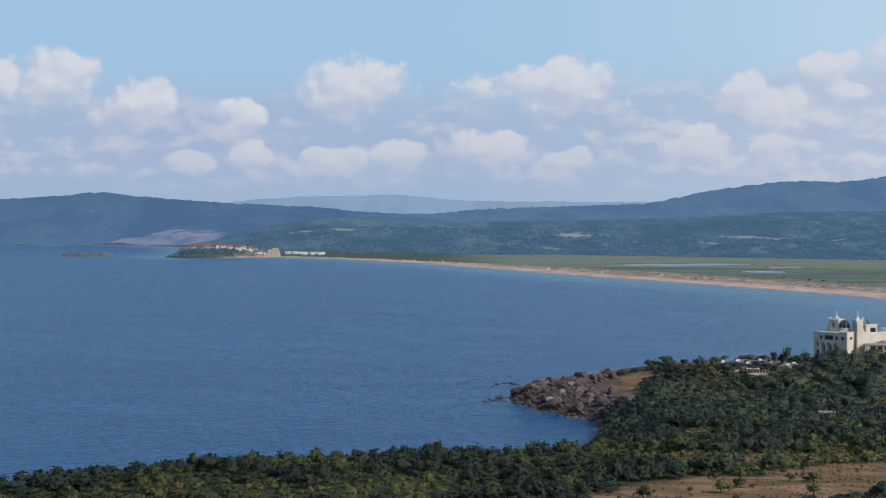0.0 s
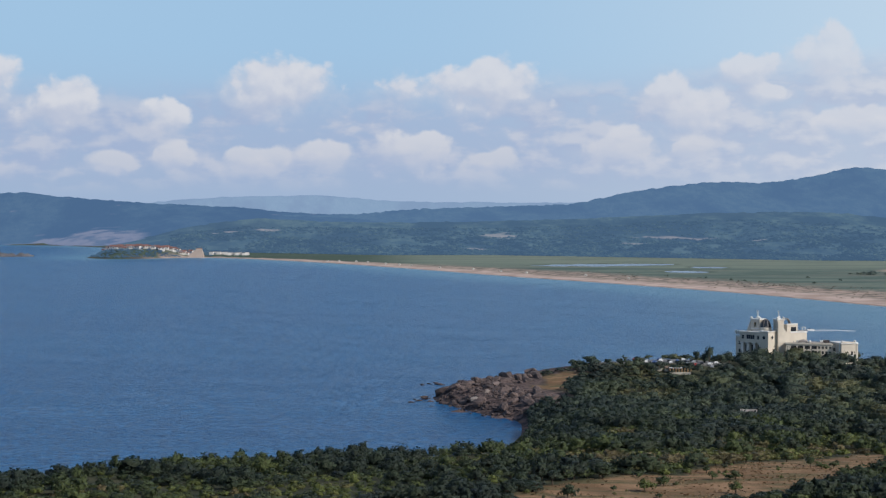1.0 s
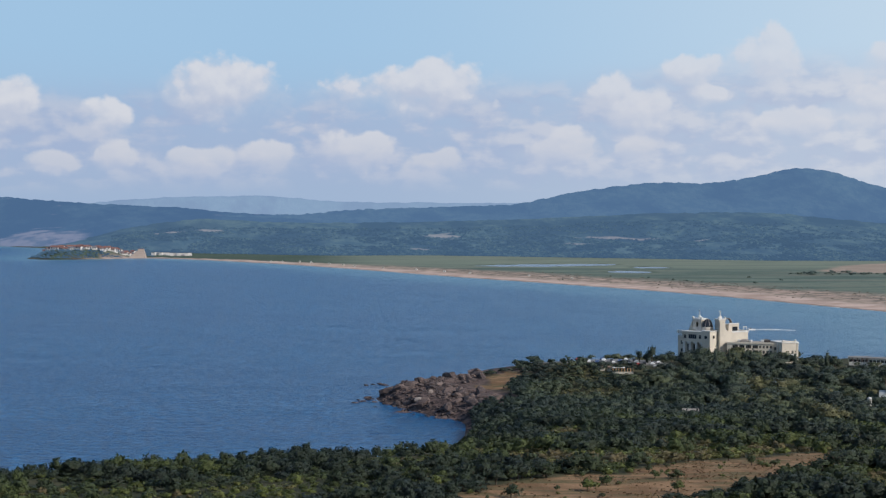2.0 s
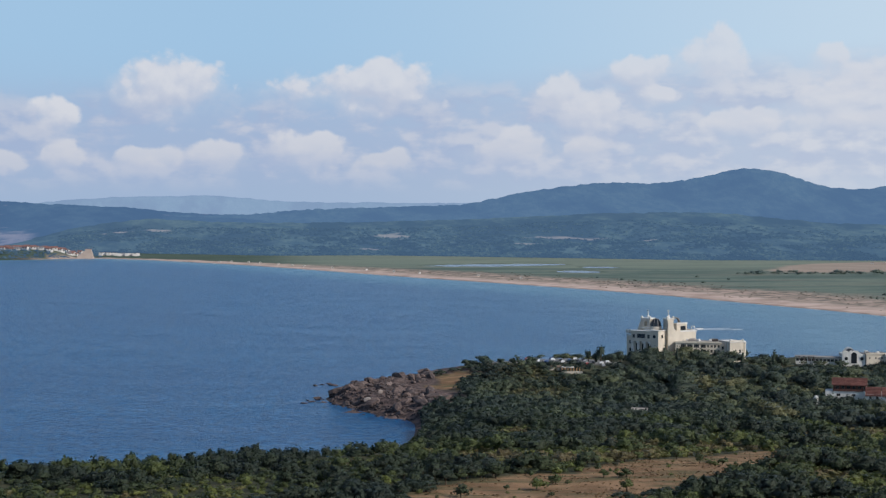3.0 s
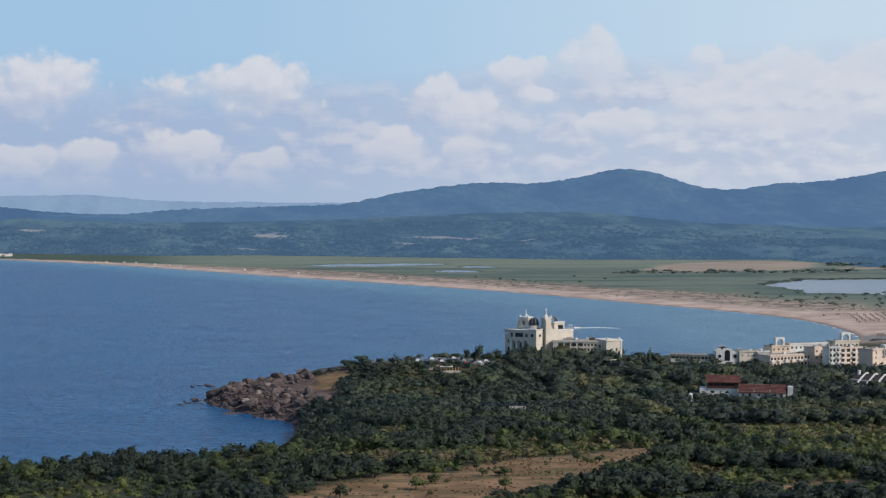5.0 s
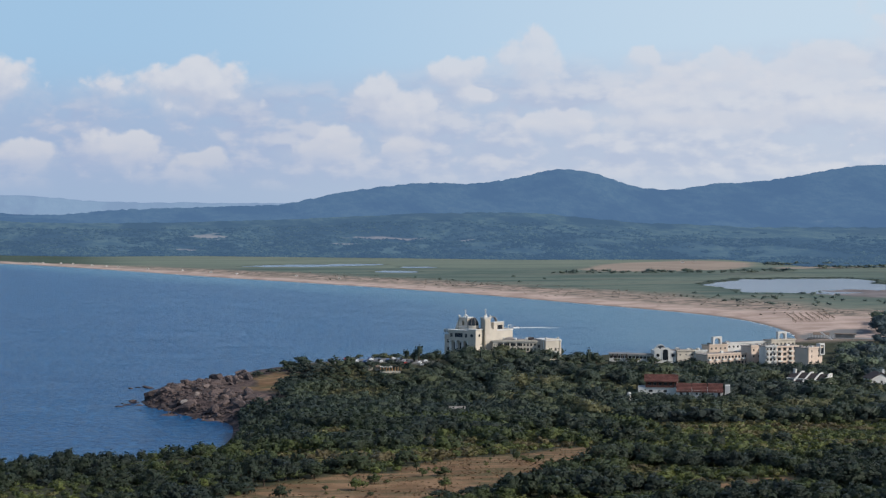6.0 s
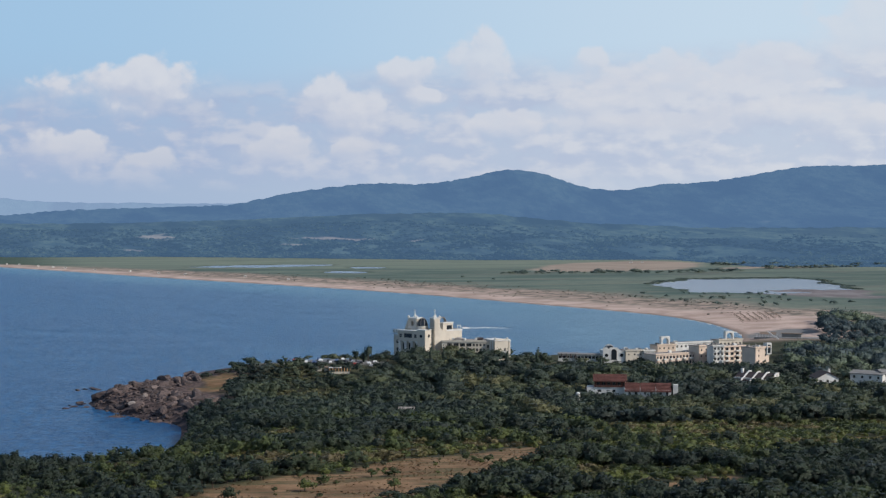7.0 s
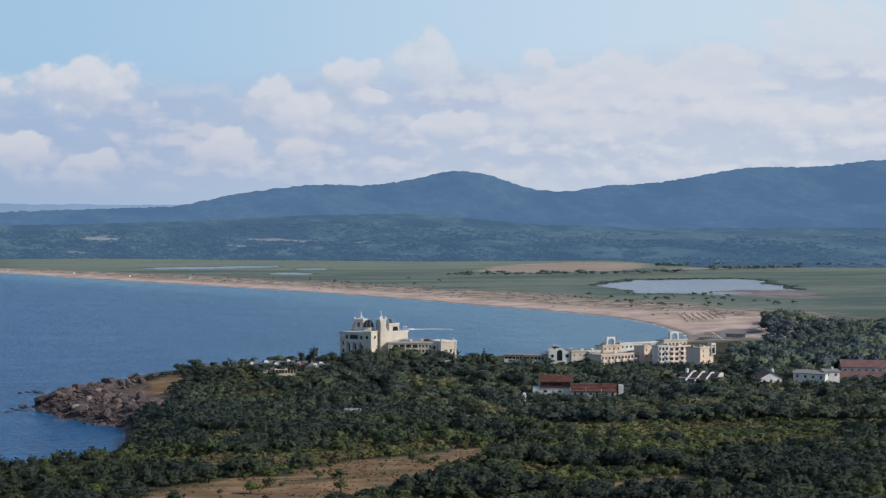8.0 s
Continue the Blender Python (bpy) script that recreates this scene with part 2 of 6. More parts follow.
def leaf_material(name, palette, thin_share=0.30, gain=1.0, vary=1.0):
    """Leaves in a few greens: each tree takes one of the palette (position, colour), each clump its own lightness."""
    mat, nt, bsdf = material(name)
    where = place(nt)
    stand = grain(nt, where, 0.02, 4.0, 0.6)
    tone = nt.nodes.new("ShaderNodeSeparateColor")
    nt.links.new(nt.nodes.new("ShaderNodeObjectInfo").outputs["Color"], tone.inputs[0])
    own = calc(nt, "ADD", attribute(nt, "tint"), tone.outputs[0])
    own = calc(nt, "ADD", own, calc(nt, "MULTIPLY_ADD", stand, 0.5, -0.25), clamp=True)
    leafy = grain(nt, where, 1.3, 5.0, 0.7)
    ramp = nt.nodes.new("ShaderNodeValToRGB")
    nt.links.new(own, ramp.inputs[0])
    points = ramp.color_ramp.elements
    for k, (at_pos, colour) in enumerate(palette):
        e = points[k] if k < 2 else points.new(at_pos)
        e.position, e.color = at_pos, (*(c * gain for c in colour), 1.0)
    single = nt.nodes.new("ShaderNodeNewGeometry").outputs["Random Per Island"]
    n = nt.nodes.new("ShaderNodeHueSaturation")
    nt.links.new(ramp.outputs[0], n.inputs["Color"])
    nt.links.new(calc(nt, "ADD", calc(nt, "MULTIPLY_ADD", single, 0.26 * vary, 0.86 - 0.26 * vary), step(nt, leafy, 0.36, 0.64, 0.12, 0.12 + 0.44 * vary)), n.inputs["Value"])
    relief(nt, bsdf, leafy, 0.9, 0.9)
    wire(nt, n.outputs[0], bsdf.inputs["Base Color"])
    bsdf.inputs["Roughness"].default_value = 0.52
    bsdf.inputs["Specular IOR Level"].default_value = 0.44
    thin = nt.nodes.new("ShaderNodeBsdfTranslucent")
    nt.links.new(n.outputs[0], thin.inputs[0])
    mix, end = nt.nodes.new("ShaderNodeMixShader"), nt.nodes["Material Output"]
    mix.inputs[0].default_value = thin_share
    nt.links.new(bsdf.outputs[0], mix.inputs[1])
    nt.links.new(thin.outputs[0], mix.inputs[2])
    nt.links.new(mix.outputs[0], end.inputs[0])
    return mat


def far_material(name, dark, light, bare, haze_glow, haze_amount, scale=0.02, meadow=0.0):
    """Wooded hills and trees kilometres off, a backdrop: canopy grain, clearings, and the haze of the air before them
    put in as emission.
    """
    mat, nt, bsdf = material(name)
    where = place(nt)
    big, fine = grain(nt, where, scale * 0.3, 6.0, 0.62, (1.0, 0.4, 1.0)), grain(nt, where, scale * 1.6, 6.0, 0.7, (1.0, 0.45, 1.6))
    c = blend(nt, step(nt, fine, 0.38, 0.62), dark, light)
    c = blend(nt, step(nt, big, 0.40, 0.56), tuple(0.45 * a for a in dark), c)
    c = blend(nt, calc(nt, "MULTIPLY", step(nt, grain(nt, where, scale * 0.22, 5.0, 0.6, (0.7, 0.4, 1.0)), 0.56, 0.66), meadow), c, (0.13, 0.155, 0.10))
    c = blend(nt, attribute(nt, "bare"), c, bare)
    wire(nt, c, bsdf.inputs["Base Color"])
    # bluish haze of the air, put in as an even emission
    wire(nt, (*haze_glow, 1.0), bsdf.inputs["Emission Color"])
    bsdf.inputs["Emission Strength"].default_value = haze_amount
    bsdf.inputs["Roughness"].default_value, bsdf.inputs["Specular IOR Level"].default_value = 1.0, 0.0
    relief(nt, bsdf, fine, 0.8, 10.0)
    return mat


GROUND, SEA = ground_material(), sea_material()
SCRUB = leaf_material("scrub_leaves", ((0.0, (0.034, 0.054, 0.042)), (0.28, (0.053, 0.078, 0.043)), (0.52, (0.094, 0.128, 0.046)), (0.78, (0.195, 0.232, 0.062)), (0.97, (0.22, 0.180, 0.090))), gain=0.82)
DARK_LEAVES = leaf_material("dark_leaves", ((0.0, (0.032, 0.050, 0.044)), (0.42, (0.058, 0.084, 0.057)), (0.70, (0.098, 0.122, 0.066)), (0.95, (0.155, 0.155, 0.075))), gain=1.0)
# grove and marsh palettes are paler and bluer: distance haze put into the leaf colour
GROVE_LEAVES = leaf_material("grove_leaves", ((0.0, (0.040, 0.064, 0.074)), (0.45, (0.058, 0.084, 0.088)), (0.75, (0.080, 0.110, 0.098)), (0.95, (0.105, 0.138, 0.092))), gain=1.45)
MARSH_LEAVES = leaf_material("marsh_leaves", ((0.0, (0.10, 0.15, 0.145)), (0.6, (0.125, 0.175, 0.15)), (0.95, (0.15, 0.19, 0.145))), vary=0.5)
DUNE_LEAVES = leaf_material("dune_leaves", ((0.0, (0.11, 0.115, 0.09)), (0.5, (0.16, 0.15, 0.115)), (0.95, (0.24, 0.20, 0.155))), vary=0.6)
BARK = painted("bark", (0.12, 0.09, 0.065), 0.6, 1.0, 0.9)
# foothill ground and trees emit bluish light in place of the haze before them
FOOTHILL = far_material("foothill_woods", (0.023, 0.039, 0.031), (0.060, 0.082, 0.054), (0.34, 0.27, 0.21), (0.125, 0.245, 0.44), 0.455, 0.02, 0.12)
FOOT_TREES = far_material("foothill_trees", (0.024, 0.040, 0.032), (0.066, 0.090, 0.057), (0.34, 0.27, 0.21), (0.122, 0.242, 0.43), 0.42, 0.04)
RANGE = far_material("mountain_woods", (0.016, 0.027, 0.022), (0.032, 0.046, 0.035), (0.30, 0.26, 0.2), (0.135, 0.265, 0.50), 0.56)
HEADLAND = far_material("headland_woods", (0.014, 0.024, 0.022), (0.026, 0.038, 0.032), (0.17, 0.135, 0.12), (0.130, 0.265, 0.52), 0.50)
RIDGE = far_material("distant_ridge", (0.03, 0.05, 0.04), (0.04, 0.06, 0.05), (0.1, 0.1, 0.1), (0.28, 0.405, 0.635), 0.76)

# ---- small geometry helpers ----
def hashed(ix, iy, seed):
    h = (ix.astype(np.int64) * 374761393 + iy.astype(np.int64) * 668265263 + seed * 69069) & 0x7FFFFFFF
    h = ((h ^ (h >> 13)) * 1274126177) & 0x7FFFFFFF
    return ((h ^ (h >> 16)) & 0xFFFF) / 65535.0


def smooth_noise(x, y, seed=0):
    ix, iy = np.floor(x), np.floor(y)
    fx, fy = x - ix, y - iy
    fx, fy = fx * fx * (3 - 2 * fx), fy * fy * (3 - 2 * fy)
    a, b = hashed(ix, iy, seed), hashed(ix + 1, iy, seed)
    c, d = hashed(ix, iy + 1, seed), hashed(ix + 1, iy + 1, seed)
    return (a + (b - a) * fx) * (1 - fy) + (c + (d - c) * fx) * fy


def fbm(x, y, size, octaves=4, seed=0):
    """Rolling noise from about -1 to 1 whose largest waves are size metres long."""
    x, y = np.asarray(x, float) / size, np.asarray(y, float) / size
    total, gain, norm = 0.0, 1.0, 0.0
    for k in range(octaves):
        total = total + gain * (smooth_noise(x * 2 ** k + 17.3 * k, y * 2 ** k - 9.1 * k, seed + k) * 2 - 1)
        norm += gain
        gain *= 0.5
    return total / norm


def ease(v, lo, hi):
    k = np.clip((v - lo) / (hi - lo), 0, 1)
    return k * k * (3 - 2 * k)


def mesh_from(name, verts, faces, mat, smooth=True, normals=None):
    """A mesh from arrays: all faces have the same number of corners."""
    me = bpy.data.meshes.new(name)
    verts, faces = np.asarray(verts, np.float32), np.asarray(faces, np.int32)
    n, k = faces.shape
    me.vertices.add(len(verts))
    me.vertices.foreach_set("co", verts.ravel())
    me.loops.add(n * k)
    me.loops.foreach_set("vertex_index", faces.ravel())
    me.polygons.add(n)
    me.polygons.foreach_set("loop_start", np.arange(0, n * k, k, dtype=np.int32))
    me.polygons.foreach_set("use_smooth", np.full(n, smooth))
    me.update(calc_edges=True)
    if normals is not None:
        me.normals_split_custom_set_from_vertices(np.asarray(normals, np.float32))
    me.materials.append(mat)
    return me


def grid_faces(rows, cols, closed=False):
    r, c = np.meshgrid(np.arange(rows - 1), np.arange(cols if closed else cols - 1), indexing="ij")
    a, d = r * cols + c, r * cols + (c + 1) % cols
    return np.stack([a, d, d + cols, a + cols], -1).reshape(-1, 4)


def give(me, name, values):
    layer = me.attributes.new(name, "FLOAT", "POINT")
    layer.data.foreach_set("value", np.asarray(values, np.float32))


# ---- plan of the coast: the sea lies to the west of this line ----
NEAR_SHORE = [(-900, -4900), (-500, -600), (-330, 120), (-235, 340), (-150, 450), (-62, 502), (5, 540), (46, 596), (66, 680), (72, 738)]
HEADLAND_SHORE = [(57, 751), (44, 790), (34, 808), (36, 838), (60, 872), (110, 905), (160, 940), (215, 980), (275, 1000), (340, 1002), (405, 1016), (475, 1052)]
BEACH_SHORE = [(512, 1080), (530, 1110), (546, 1150), (561, 1208), (570, 1265), (572, 1330), (564, 1380), (539, 1464), (508, 1547), (458, 1698), (418, 1800), (324, 1992), (203, 2208), (100, 2430), (-32, 2691), (-145, 2855), (-230, 2975), (-320, 3042)]
FAR_SHORE = [(-404, 2980), (-483, 2946), (-539, 3039), (-515, 3120), (-480, 3250), (-540, 3560), (-619, 3769), (-720, 3900), (-823, 3981), (-940, 3950), (-1060, 3830), (-1300, 3760), (-2400, 3950), (-4900, 4300)]
REST = [(-4940, 4950), (4950, 4950), (4950, -4950), (-900, -4950)]


def rounded(line, times=2):
    pts = np.array(line, float)
    for _ in range(times):
        nxt = np.roll(pts, -1, 0)
        pts = np.stack([pts * 0.75 + nxt * 0.25, pts * 0.25 + nxt * 0.75], 1).reshape(-1, 2)
    return pts


COAST = rounded(NEAR_SHORE + HEADLAND_SHORE + BEACH_SHORE + FAR_SHORE + REST)


def inland(x, y):
    """Metres from the coast: positive on land, negative at sea."""
    x, y = np.asarray(x, float), np.asarray(y, float)
    best, inside = np.full(x.shape, 1e18), np.zeros(x.shape, bool)
    for (ax, ay), (bx, by) in zip(COAST, np.roll(COAST, -1, 0)):
        dx, dy = bx - ax, by - ay
        k = np.clip(((x - ax) * dx + (y - ay) * dy) / (dx * dx + dy * dy + 1e-9), 0, 1)
        best = np.minimum(best, (ax + k * dx - x) ** 2 + (ay + k * dy - y) ** 2)
        if ay != by:
            inside ^= ((ay > y) != (by > y)) & (x < (bx - ax) * (y - ay) / (by - ay) + ax)
    return np.where(inside, 1, -1) * np.sqrt(best)


def blot(x, y, cx, cy, rx, ry, turn=0.0, rag=0.25, size=60.0, seed=5):
    """A ragged oval on the plan: 1 inside, falling to 0 past its edge."""
    c, s = math.cos(radians(turn)), math.sin(radians(turn))
    u, v = ((x - cx) * c + (y - cy) * s) / rx, (-(x - cx) * s + (y - cy) * c) / ry
    return ease(1.0 - np.hypot(u, v) + rag * fbm(x, y, size, 4, seed), -0.06, 0.06)


def mudflat(x, y):
    cx, cy = 1870 * math.sin(radians(28.2)), 1870 * math.cos(radians(28.2))
    return blot(x, y, cx, cy, 62, 95, -26, 0.7, 60, 19)


def lakes(x, y):
    m = blot(x + 14 * fbm(x, y, 40, 3, 8), y + 60 * fbm(x, y, 90, 3, 9), 905, 1845, 222, 108, 58, 0.5, 170, 3)
    m = m * (1 - mudflat(x, y) * ease(fbm(x, 2 * y, 70, 3, 18), 0.42, 0.30))
    m = np.maximum(m, blot(x, y, 382, 2610, 112, 52, 8, 0.45, 70, 4))
    m = np.maximum(m, blot(x, y, 472, 2340, 32, 38, 10, 0.45, 40, 6))
    return np.maximum(m, blot(x, y, 542, 2510, 28, 30, 10, 0.4, 40, 7))


STRIP = [(46, 330, 17), (64, 348, 22), (88, 375, 22), (110, 402, 20), (134, 434, 17), (156, 468, 12)]  # centre line and half width


def clearing(x, y):
    """The bare strip of dry grass on the slope, and a few bald spots."""
    m = np.zeros(np.shape(x))
    for (ax, ay, aw), (bx, by, bw) in zip(STRIP, STRIP[1:]):
        dx, dy = bx - ax, by - ay
        k = np.clip(((x - ax) * dx + (y - ay) * dy) / (dx * dx + dy * dy), 0, 1)
        off = np.hypot(ax + k * dx - x, ay + k * dy - y) / (aw + k * (bw - aw))
        m = np.maximum(m, ease(1.0 - off + 0.58 * fbm(x, y, 20, 4, 11), -0.08, 0.08))
    m = np.maximum(m, blot(x, y, 215, 430, 14, 7, 20, 0.4, 12, 13))
    m = np.maximum(m, blot(x, y, 265, 470, 12, 8, 20, 0.4, 12, 14))
    m = np.maximum(m, blot(x, y, 150, 335, 16, 6, 30, 0.4, 12, 15))
    m = np.maximum(m, blot(x, y, 188, 610, 18, 6, 30, 0.4, 12, 16))
    return np.maximum(m, blot(x, y, 98, 826, 10, 25, -8, 0.9, 16, 17))


def fields(x, y):
    m = blot(x, y, 960, 2470, 260, 120, 52, 0.15, 90, 21) * ease(y - 0.05 * x, 2150, 2185)
    return np.maximum(m, blot(x, y, 1190, 2370, 120, 30, 15, 0.2, 90, 22))


def height(x, y, s=None):
    x, y = np.asarray(x, float), np.asarray(y, float)
    s = inland(x, y) if s is None else s
    u = x * math.sin(radians(10)) + y * math.cos(radians(10))
    slope = np.clip(61.5 - 0.07 * u - 0.022 * np.clip(u - 410, 0, None), -20, 70) + 1.6 * fbm(x, y, 70, 3, 31)
    bench = 6.0 - 3.8 * np.maximum(ease(y, 760, 900) * ease(x, 275, 335), ease(y, 950, 1030)) - 0.8 * ease(y, 1050, 1200)
    bench = bench + 8.0 * np.exp(-((x - 165) / 62) ** 2 - ((y - 875) / 45) ** 2)
    bench = bench + 1.2 * np.exp(-((x - 122) / 26) ** 2 - ((y - 852) / 38) ** 2)
    bench = bench + 1.0 * np.exp(-((x - 255) / 60) ** 2 - ((y - 925) / 40) ** 2) + 0.5 * fbm(x, y, 40, 3, 32) * ease(y, 1300, 1000)
    k = 2.2
    land = np.logaddexp(slope / k, bench / k) * k
    width = np.interp(y, [1100, 1500, 2300, 2900], [105, 95, 80, 40])
    dune = 3.2 * np.exp(-((s - width * 0.95) / (width * 0.35)) ** 2) * (0.75 + 0.8 * fbm(x, y, 45, 3, 33)) * ease(y, 1150, 1350)
    town = 16 * np.exp(-((x + 440) / 105) ** 2 - ((y - 3060) / 95) ** 2)
    land = land + np.clip(dune, 0, None) + town * ease(s, 5, 40) - 1.0 * lakes(x, y) * ease(y, 1300, 1500)
    sandy = ease(y, 1030, 1110) * (1 - ease(-x, 330, 390))
    cliff = ease(y, 725, 745) * ease(x, 150, 110) * ease(y, 960, 920)
    shore = np.where(s > 0, s * (0.34 + 0.22 * cliff - 0.31 * sandy), s * (0.16 - 0.1 * sandy))
    shore = shore + (1 - sandy) * (1.2 + 1.8 * cliff) * fbm(x, y, 14, 3, 34) * ease(np.abs(s), 0, 8) * ease(y, 500, 600)
    z = np.minimum(land, shore)
    return np.maximum(z, -9.0)


# ---- the ground: one sheet, finest in front of the camera ----
bearings = np.concatenate([np.arange(-180, -24, 4.0), np.arange(-24, 42, 0.25), np.arange(42, 180, 4.0)])
reaches = np.concatenate([[0.02, 8.0], np.geomspace(40, 240, 20), np.geomspace(245, 1350, 250), np.geomspace(1365, 4700, 150)])
aa, rr = np.meshgrid(np.radians(bearings), reaches)
gx, gy = (rr * np.sin(aa)).ravel(), (rr * np.cos(aa)).ravel()
gs = inland(gx, gy)
gz = height(gx, gy, gs)
gz = gz - 40 * ease(np.hypot(gx, gy), 4200, 4700)
me = mesh_from("ground", np.stack([gx, gy, gz], 1), grid_faces(len(reaches), len(bearings), True)[:, ::-1], GROUND)
width = np.interp(gy, [1100, 1500, 2300, 2900, 3100], [112, 100, 90, 42, 20]) * (1 + 0.28 * fbm(gx, gy, 60, 4, 41))
beachy = ease(gy, 1040, 1110) * ease(gx, -400, -330)
patchy = ease(fbm(gx, gy, 26, 4, 42), -0.25, 0.25)
sand = beachy * np.maximum(ease(gs, width * 1.0, width * 0.82), 0.75 * patchy * ease(gs, width * 1.6, width * 0.95) * ease(gy, 2600, 2000))
sand = np.maximum(sand, 0.9 * ease(gs, 11, 5) * ease(gx, -260, -300) * ease(gy, 2900, 2960) * ease(gx, -425, -385))
give(me, "sand", sand * (1 - 0.85 * ease(gs, width * 0.42, width * 0.62) * beachy * ease(gy, 2800, 2400) * ease(gy, 1330, 1430)))
give(me, "wet", beachy * ease(gs, 9, 4) * 0.85)
give(me, "marsh", ease(gy, 1150, 1350))
cape = ease(gx, -300, -345) * ease(gy, 2850, 2920)
cape = np.maximum(cape, ease(gx, 120, -40) * ease(gy, 2600, 2720))
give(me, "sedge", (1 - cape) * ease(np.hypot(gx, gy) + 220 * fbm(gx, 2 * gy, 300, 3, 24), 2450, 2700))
give(me, "dry", clearing(gx, gy))
give(me, "field", fields(gx, gy))
pool = lakes(gx, gy)
rim = np.maximum.reduce([lakes(gx + a, gy + b) for a, b in ((9, 0), (-9, 0), (0, 16), (0, -16))])
give(me, "mud", mudflat(gx, gy) * ease(gy, 1400, 1500))
give(me, "reeds", 0.8 * cape + np.clip(rim - pool, 0, 1) * 0.75 * ease(gy, 1300, 1500) * (1 - mudflat(gx, gy)))
give(me, "heath", np.maximum(beachy * ease(gs, width * 2.1, width * 1.2) * ease(gs, width * 0.38, width * 0.6) * ease(gy, 2800, 2400), blot(gx, gy, 690, 1345, 60, 60, 10, 0.4, 50, 23)))
give(me, "rock", (1 - 0.95 * clearing(gx, gy)) * np.clip(ease(gs, 62, 45) * ease(gy, 725, 745) * ease(gx, 140, 105) * ease(gy, 1000, 960) + ease(gs, 7, 3) * ease(gy, 1060, 1010) + 0.7 * ease(gs, 8, 4) * ease(gx, -380, -420), 0, 1))
give(me, "paved", np.maximum(blot(gx, gy, 163, 876, 36, 13, -12, 0.05), blot(gx, gy, 575, 1135, 50, 22, 40, 0.1)))
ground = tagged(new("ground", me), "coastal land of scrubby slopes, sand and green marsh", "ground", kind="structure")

# ---- the sea and the lagoons ----
ring = np.concatenate([[0.02], np.geomspace(200, 4950, 90)])
water_bearings = np.concatenate([np.arange(-180, -24, 6.0), np.arange(-24, 42, 0.75), np.arange(42, 180, 6.0)])
aa, rr = np.meshgrid(np.radians(water_bearings), ring)
sx, sy = (rr * np.sin(aa)).ravel(), (rr * np.cos(aa)).ravel()
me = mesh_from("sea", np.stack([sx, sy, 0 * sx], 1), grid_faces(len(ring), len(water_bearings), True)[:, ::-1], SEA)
ss = inland(sx, sy)
# shallows; the last term also puts the bay's sky reflection into the colour
give(me, "shoal_and_sheen", ease(ss, -170, 0) * 0.8 * ease(sy, 1000, 1200) + 0.5 * ease(sx, 200, 520) * ease(sy, 950, 1150) * ease(sy, 2000, 1400) + 0.30 * ease(sx, -250, 330) * ease(sy, 600, 1000))
sea = tagged(new("sea", me), "calm blue sea with small wind ripples", "sea", kind="structure")


def lagoon_material():
    mat, nt, bsdf = material("lagoon")
    where = place(nt)
    c = blend(nt, step(nt, grain(nt, where, 0.02, 5.0, 0.6, (0.4, 1, 1)), 0.4, 0.66), (0.12, 0.15, 0.205), (0.22, 0.255, 0.315))
    wire(nt, c, bsdf.inputs["Base Color"])
    bsdf.inputs["Roughness"].default_value = 0.25
    relief(nt, bsdf, grain(nt, where, 0.4, 3.0), 0.3, 0.1)
    return mat


LAGOON = lagoon_material()
for name, label, cx, cy, r, z in (("lagoon", "large shallow lagoon among green reeds", 905, 1840, 330, 0.95), ("pond", "long shallow pond in the marsh", 382, 2610, 150, 0.95), ("pond", "small ponds with reed islets", 508, 2420, 120, 0.95)):
    bm = bmesh.new()
    bmesh.ops.create_circle(bm, cap_ends=True, segments=48, radius=r)
    data = bpy.data.meshes.new(name)
    bm.to_mesh(data)
    bm.free()
    data.materials.append(LAGOON)
    tagged(new(name, data), label, "water", kind="structure").location = (cx, cy, z)


# ---- hills ----
def ridge_line(bearing, points):
    b = np.array([p[0] for p in points])
    h = np.array([p[1] for p in points])
    k = np.stack([np.interp(bearing + o, b, h) for o in (-0.5, -0.25, 0, 0.25, 0.5)])
    return k.mean(0)


def hill_surface(bb, kk, crest, foot_at, top_at, power, lumps, seed, base=0.0):
    """Points of a range at bearings bb, from its foot (kk 0) to its crest (kk 1) and down behind it."""
    fo, to = np.interp(bb, [p[0] for p in foot_at], [p[1] for p in foot_at]), np.interp(bb, [p[0] for p in top_at], [p[1] for p in top_at])
    r = fo + (to - fo) * kk
    x, y = r * np.sin(np.radians(bb)), r * np.cos(np.radians(bb))
    z = base + (ridge_line(bb, crest) - base) * np.where(kk <= 1, np.abs(kk) ** power, 1 - (kk - 1) * 6)
    z = z + lumps * fbm(x, y, 420, 5, seed) * np.sin(np.clip(kk, 0, 1) * math.pi) + (1.6 + 1.6 * ease(kk, 0.9, 1.0)) * fbm(x, y, 12, 2, seed + 9) * ease(kk, 0.1, 0.5)
    return x, y, z


def hill_sheet(name, label, mat, crest, foot_at, top_at, b0, b1, power, lumps, seed, bare=None, columns=320, lines=64, base=0.0):
    """A wooded range along an arc: it rises from foot_at to its crest at top_at, and falls behind it."""
    k = np.concatenate([np.linspace(0, 1, lines), [1.03, 1.06]])
    bb, kk = np.meshgrid(np.linspace(b0, b1, columns), k)
    x, y, z = hill_surface(bb, kk, crest, foot_at, top_at, power, lumps, seed, base)
    me = mesh_from(name, np.stack([x, y, z], -1).reshape(-1, 3), grid_faces(len(k), columns), mat)
    give(me, "bare", np.zeros(x.size) if bare is None else bare(x, y, bb, kk).ravel())
    return tagged(new(name, me), label, "hill", kind="structure")


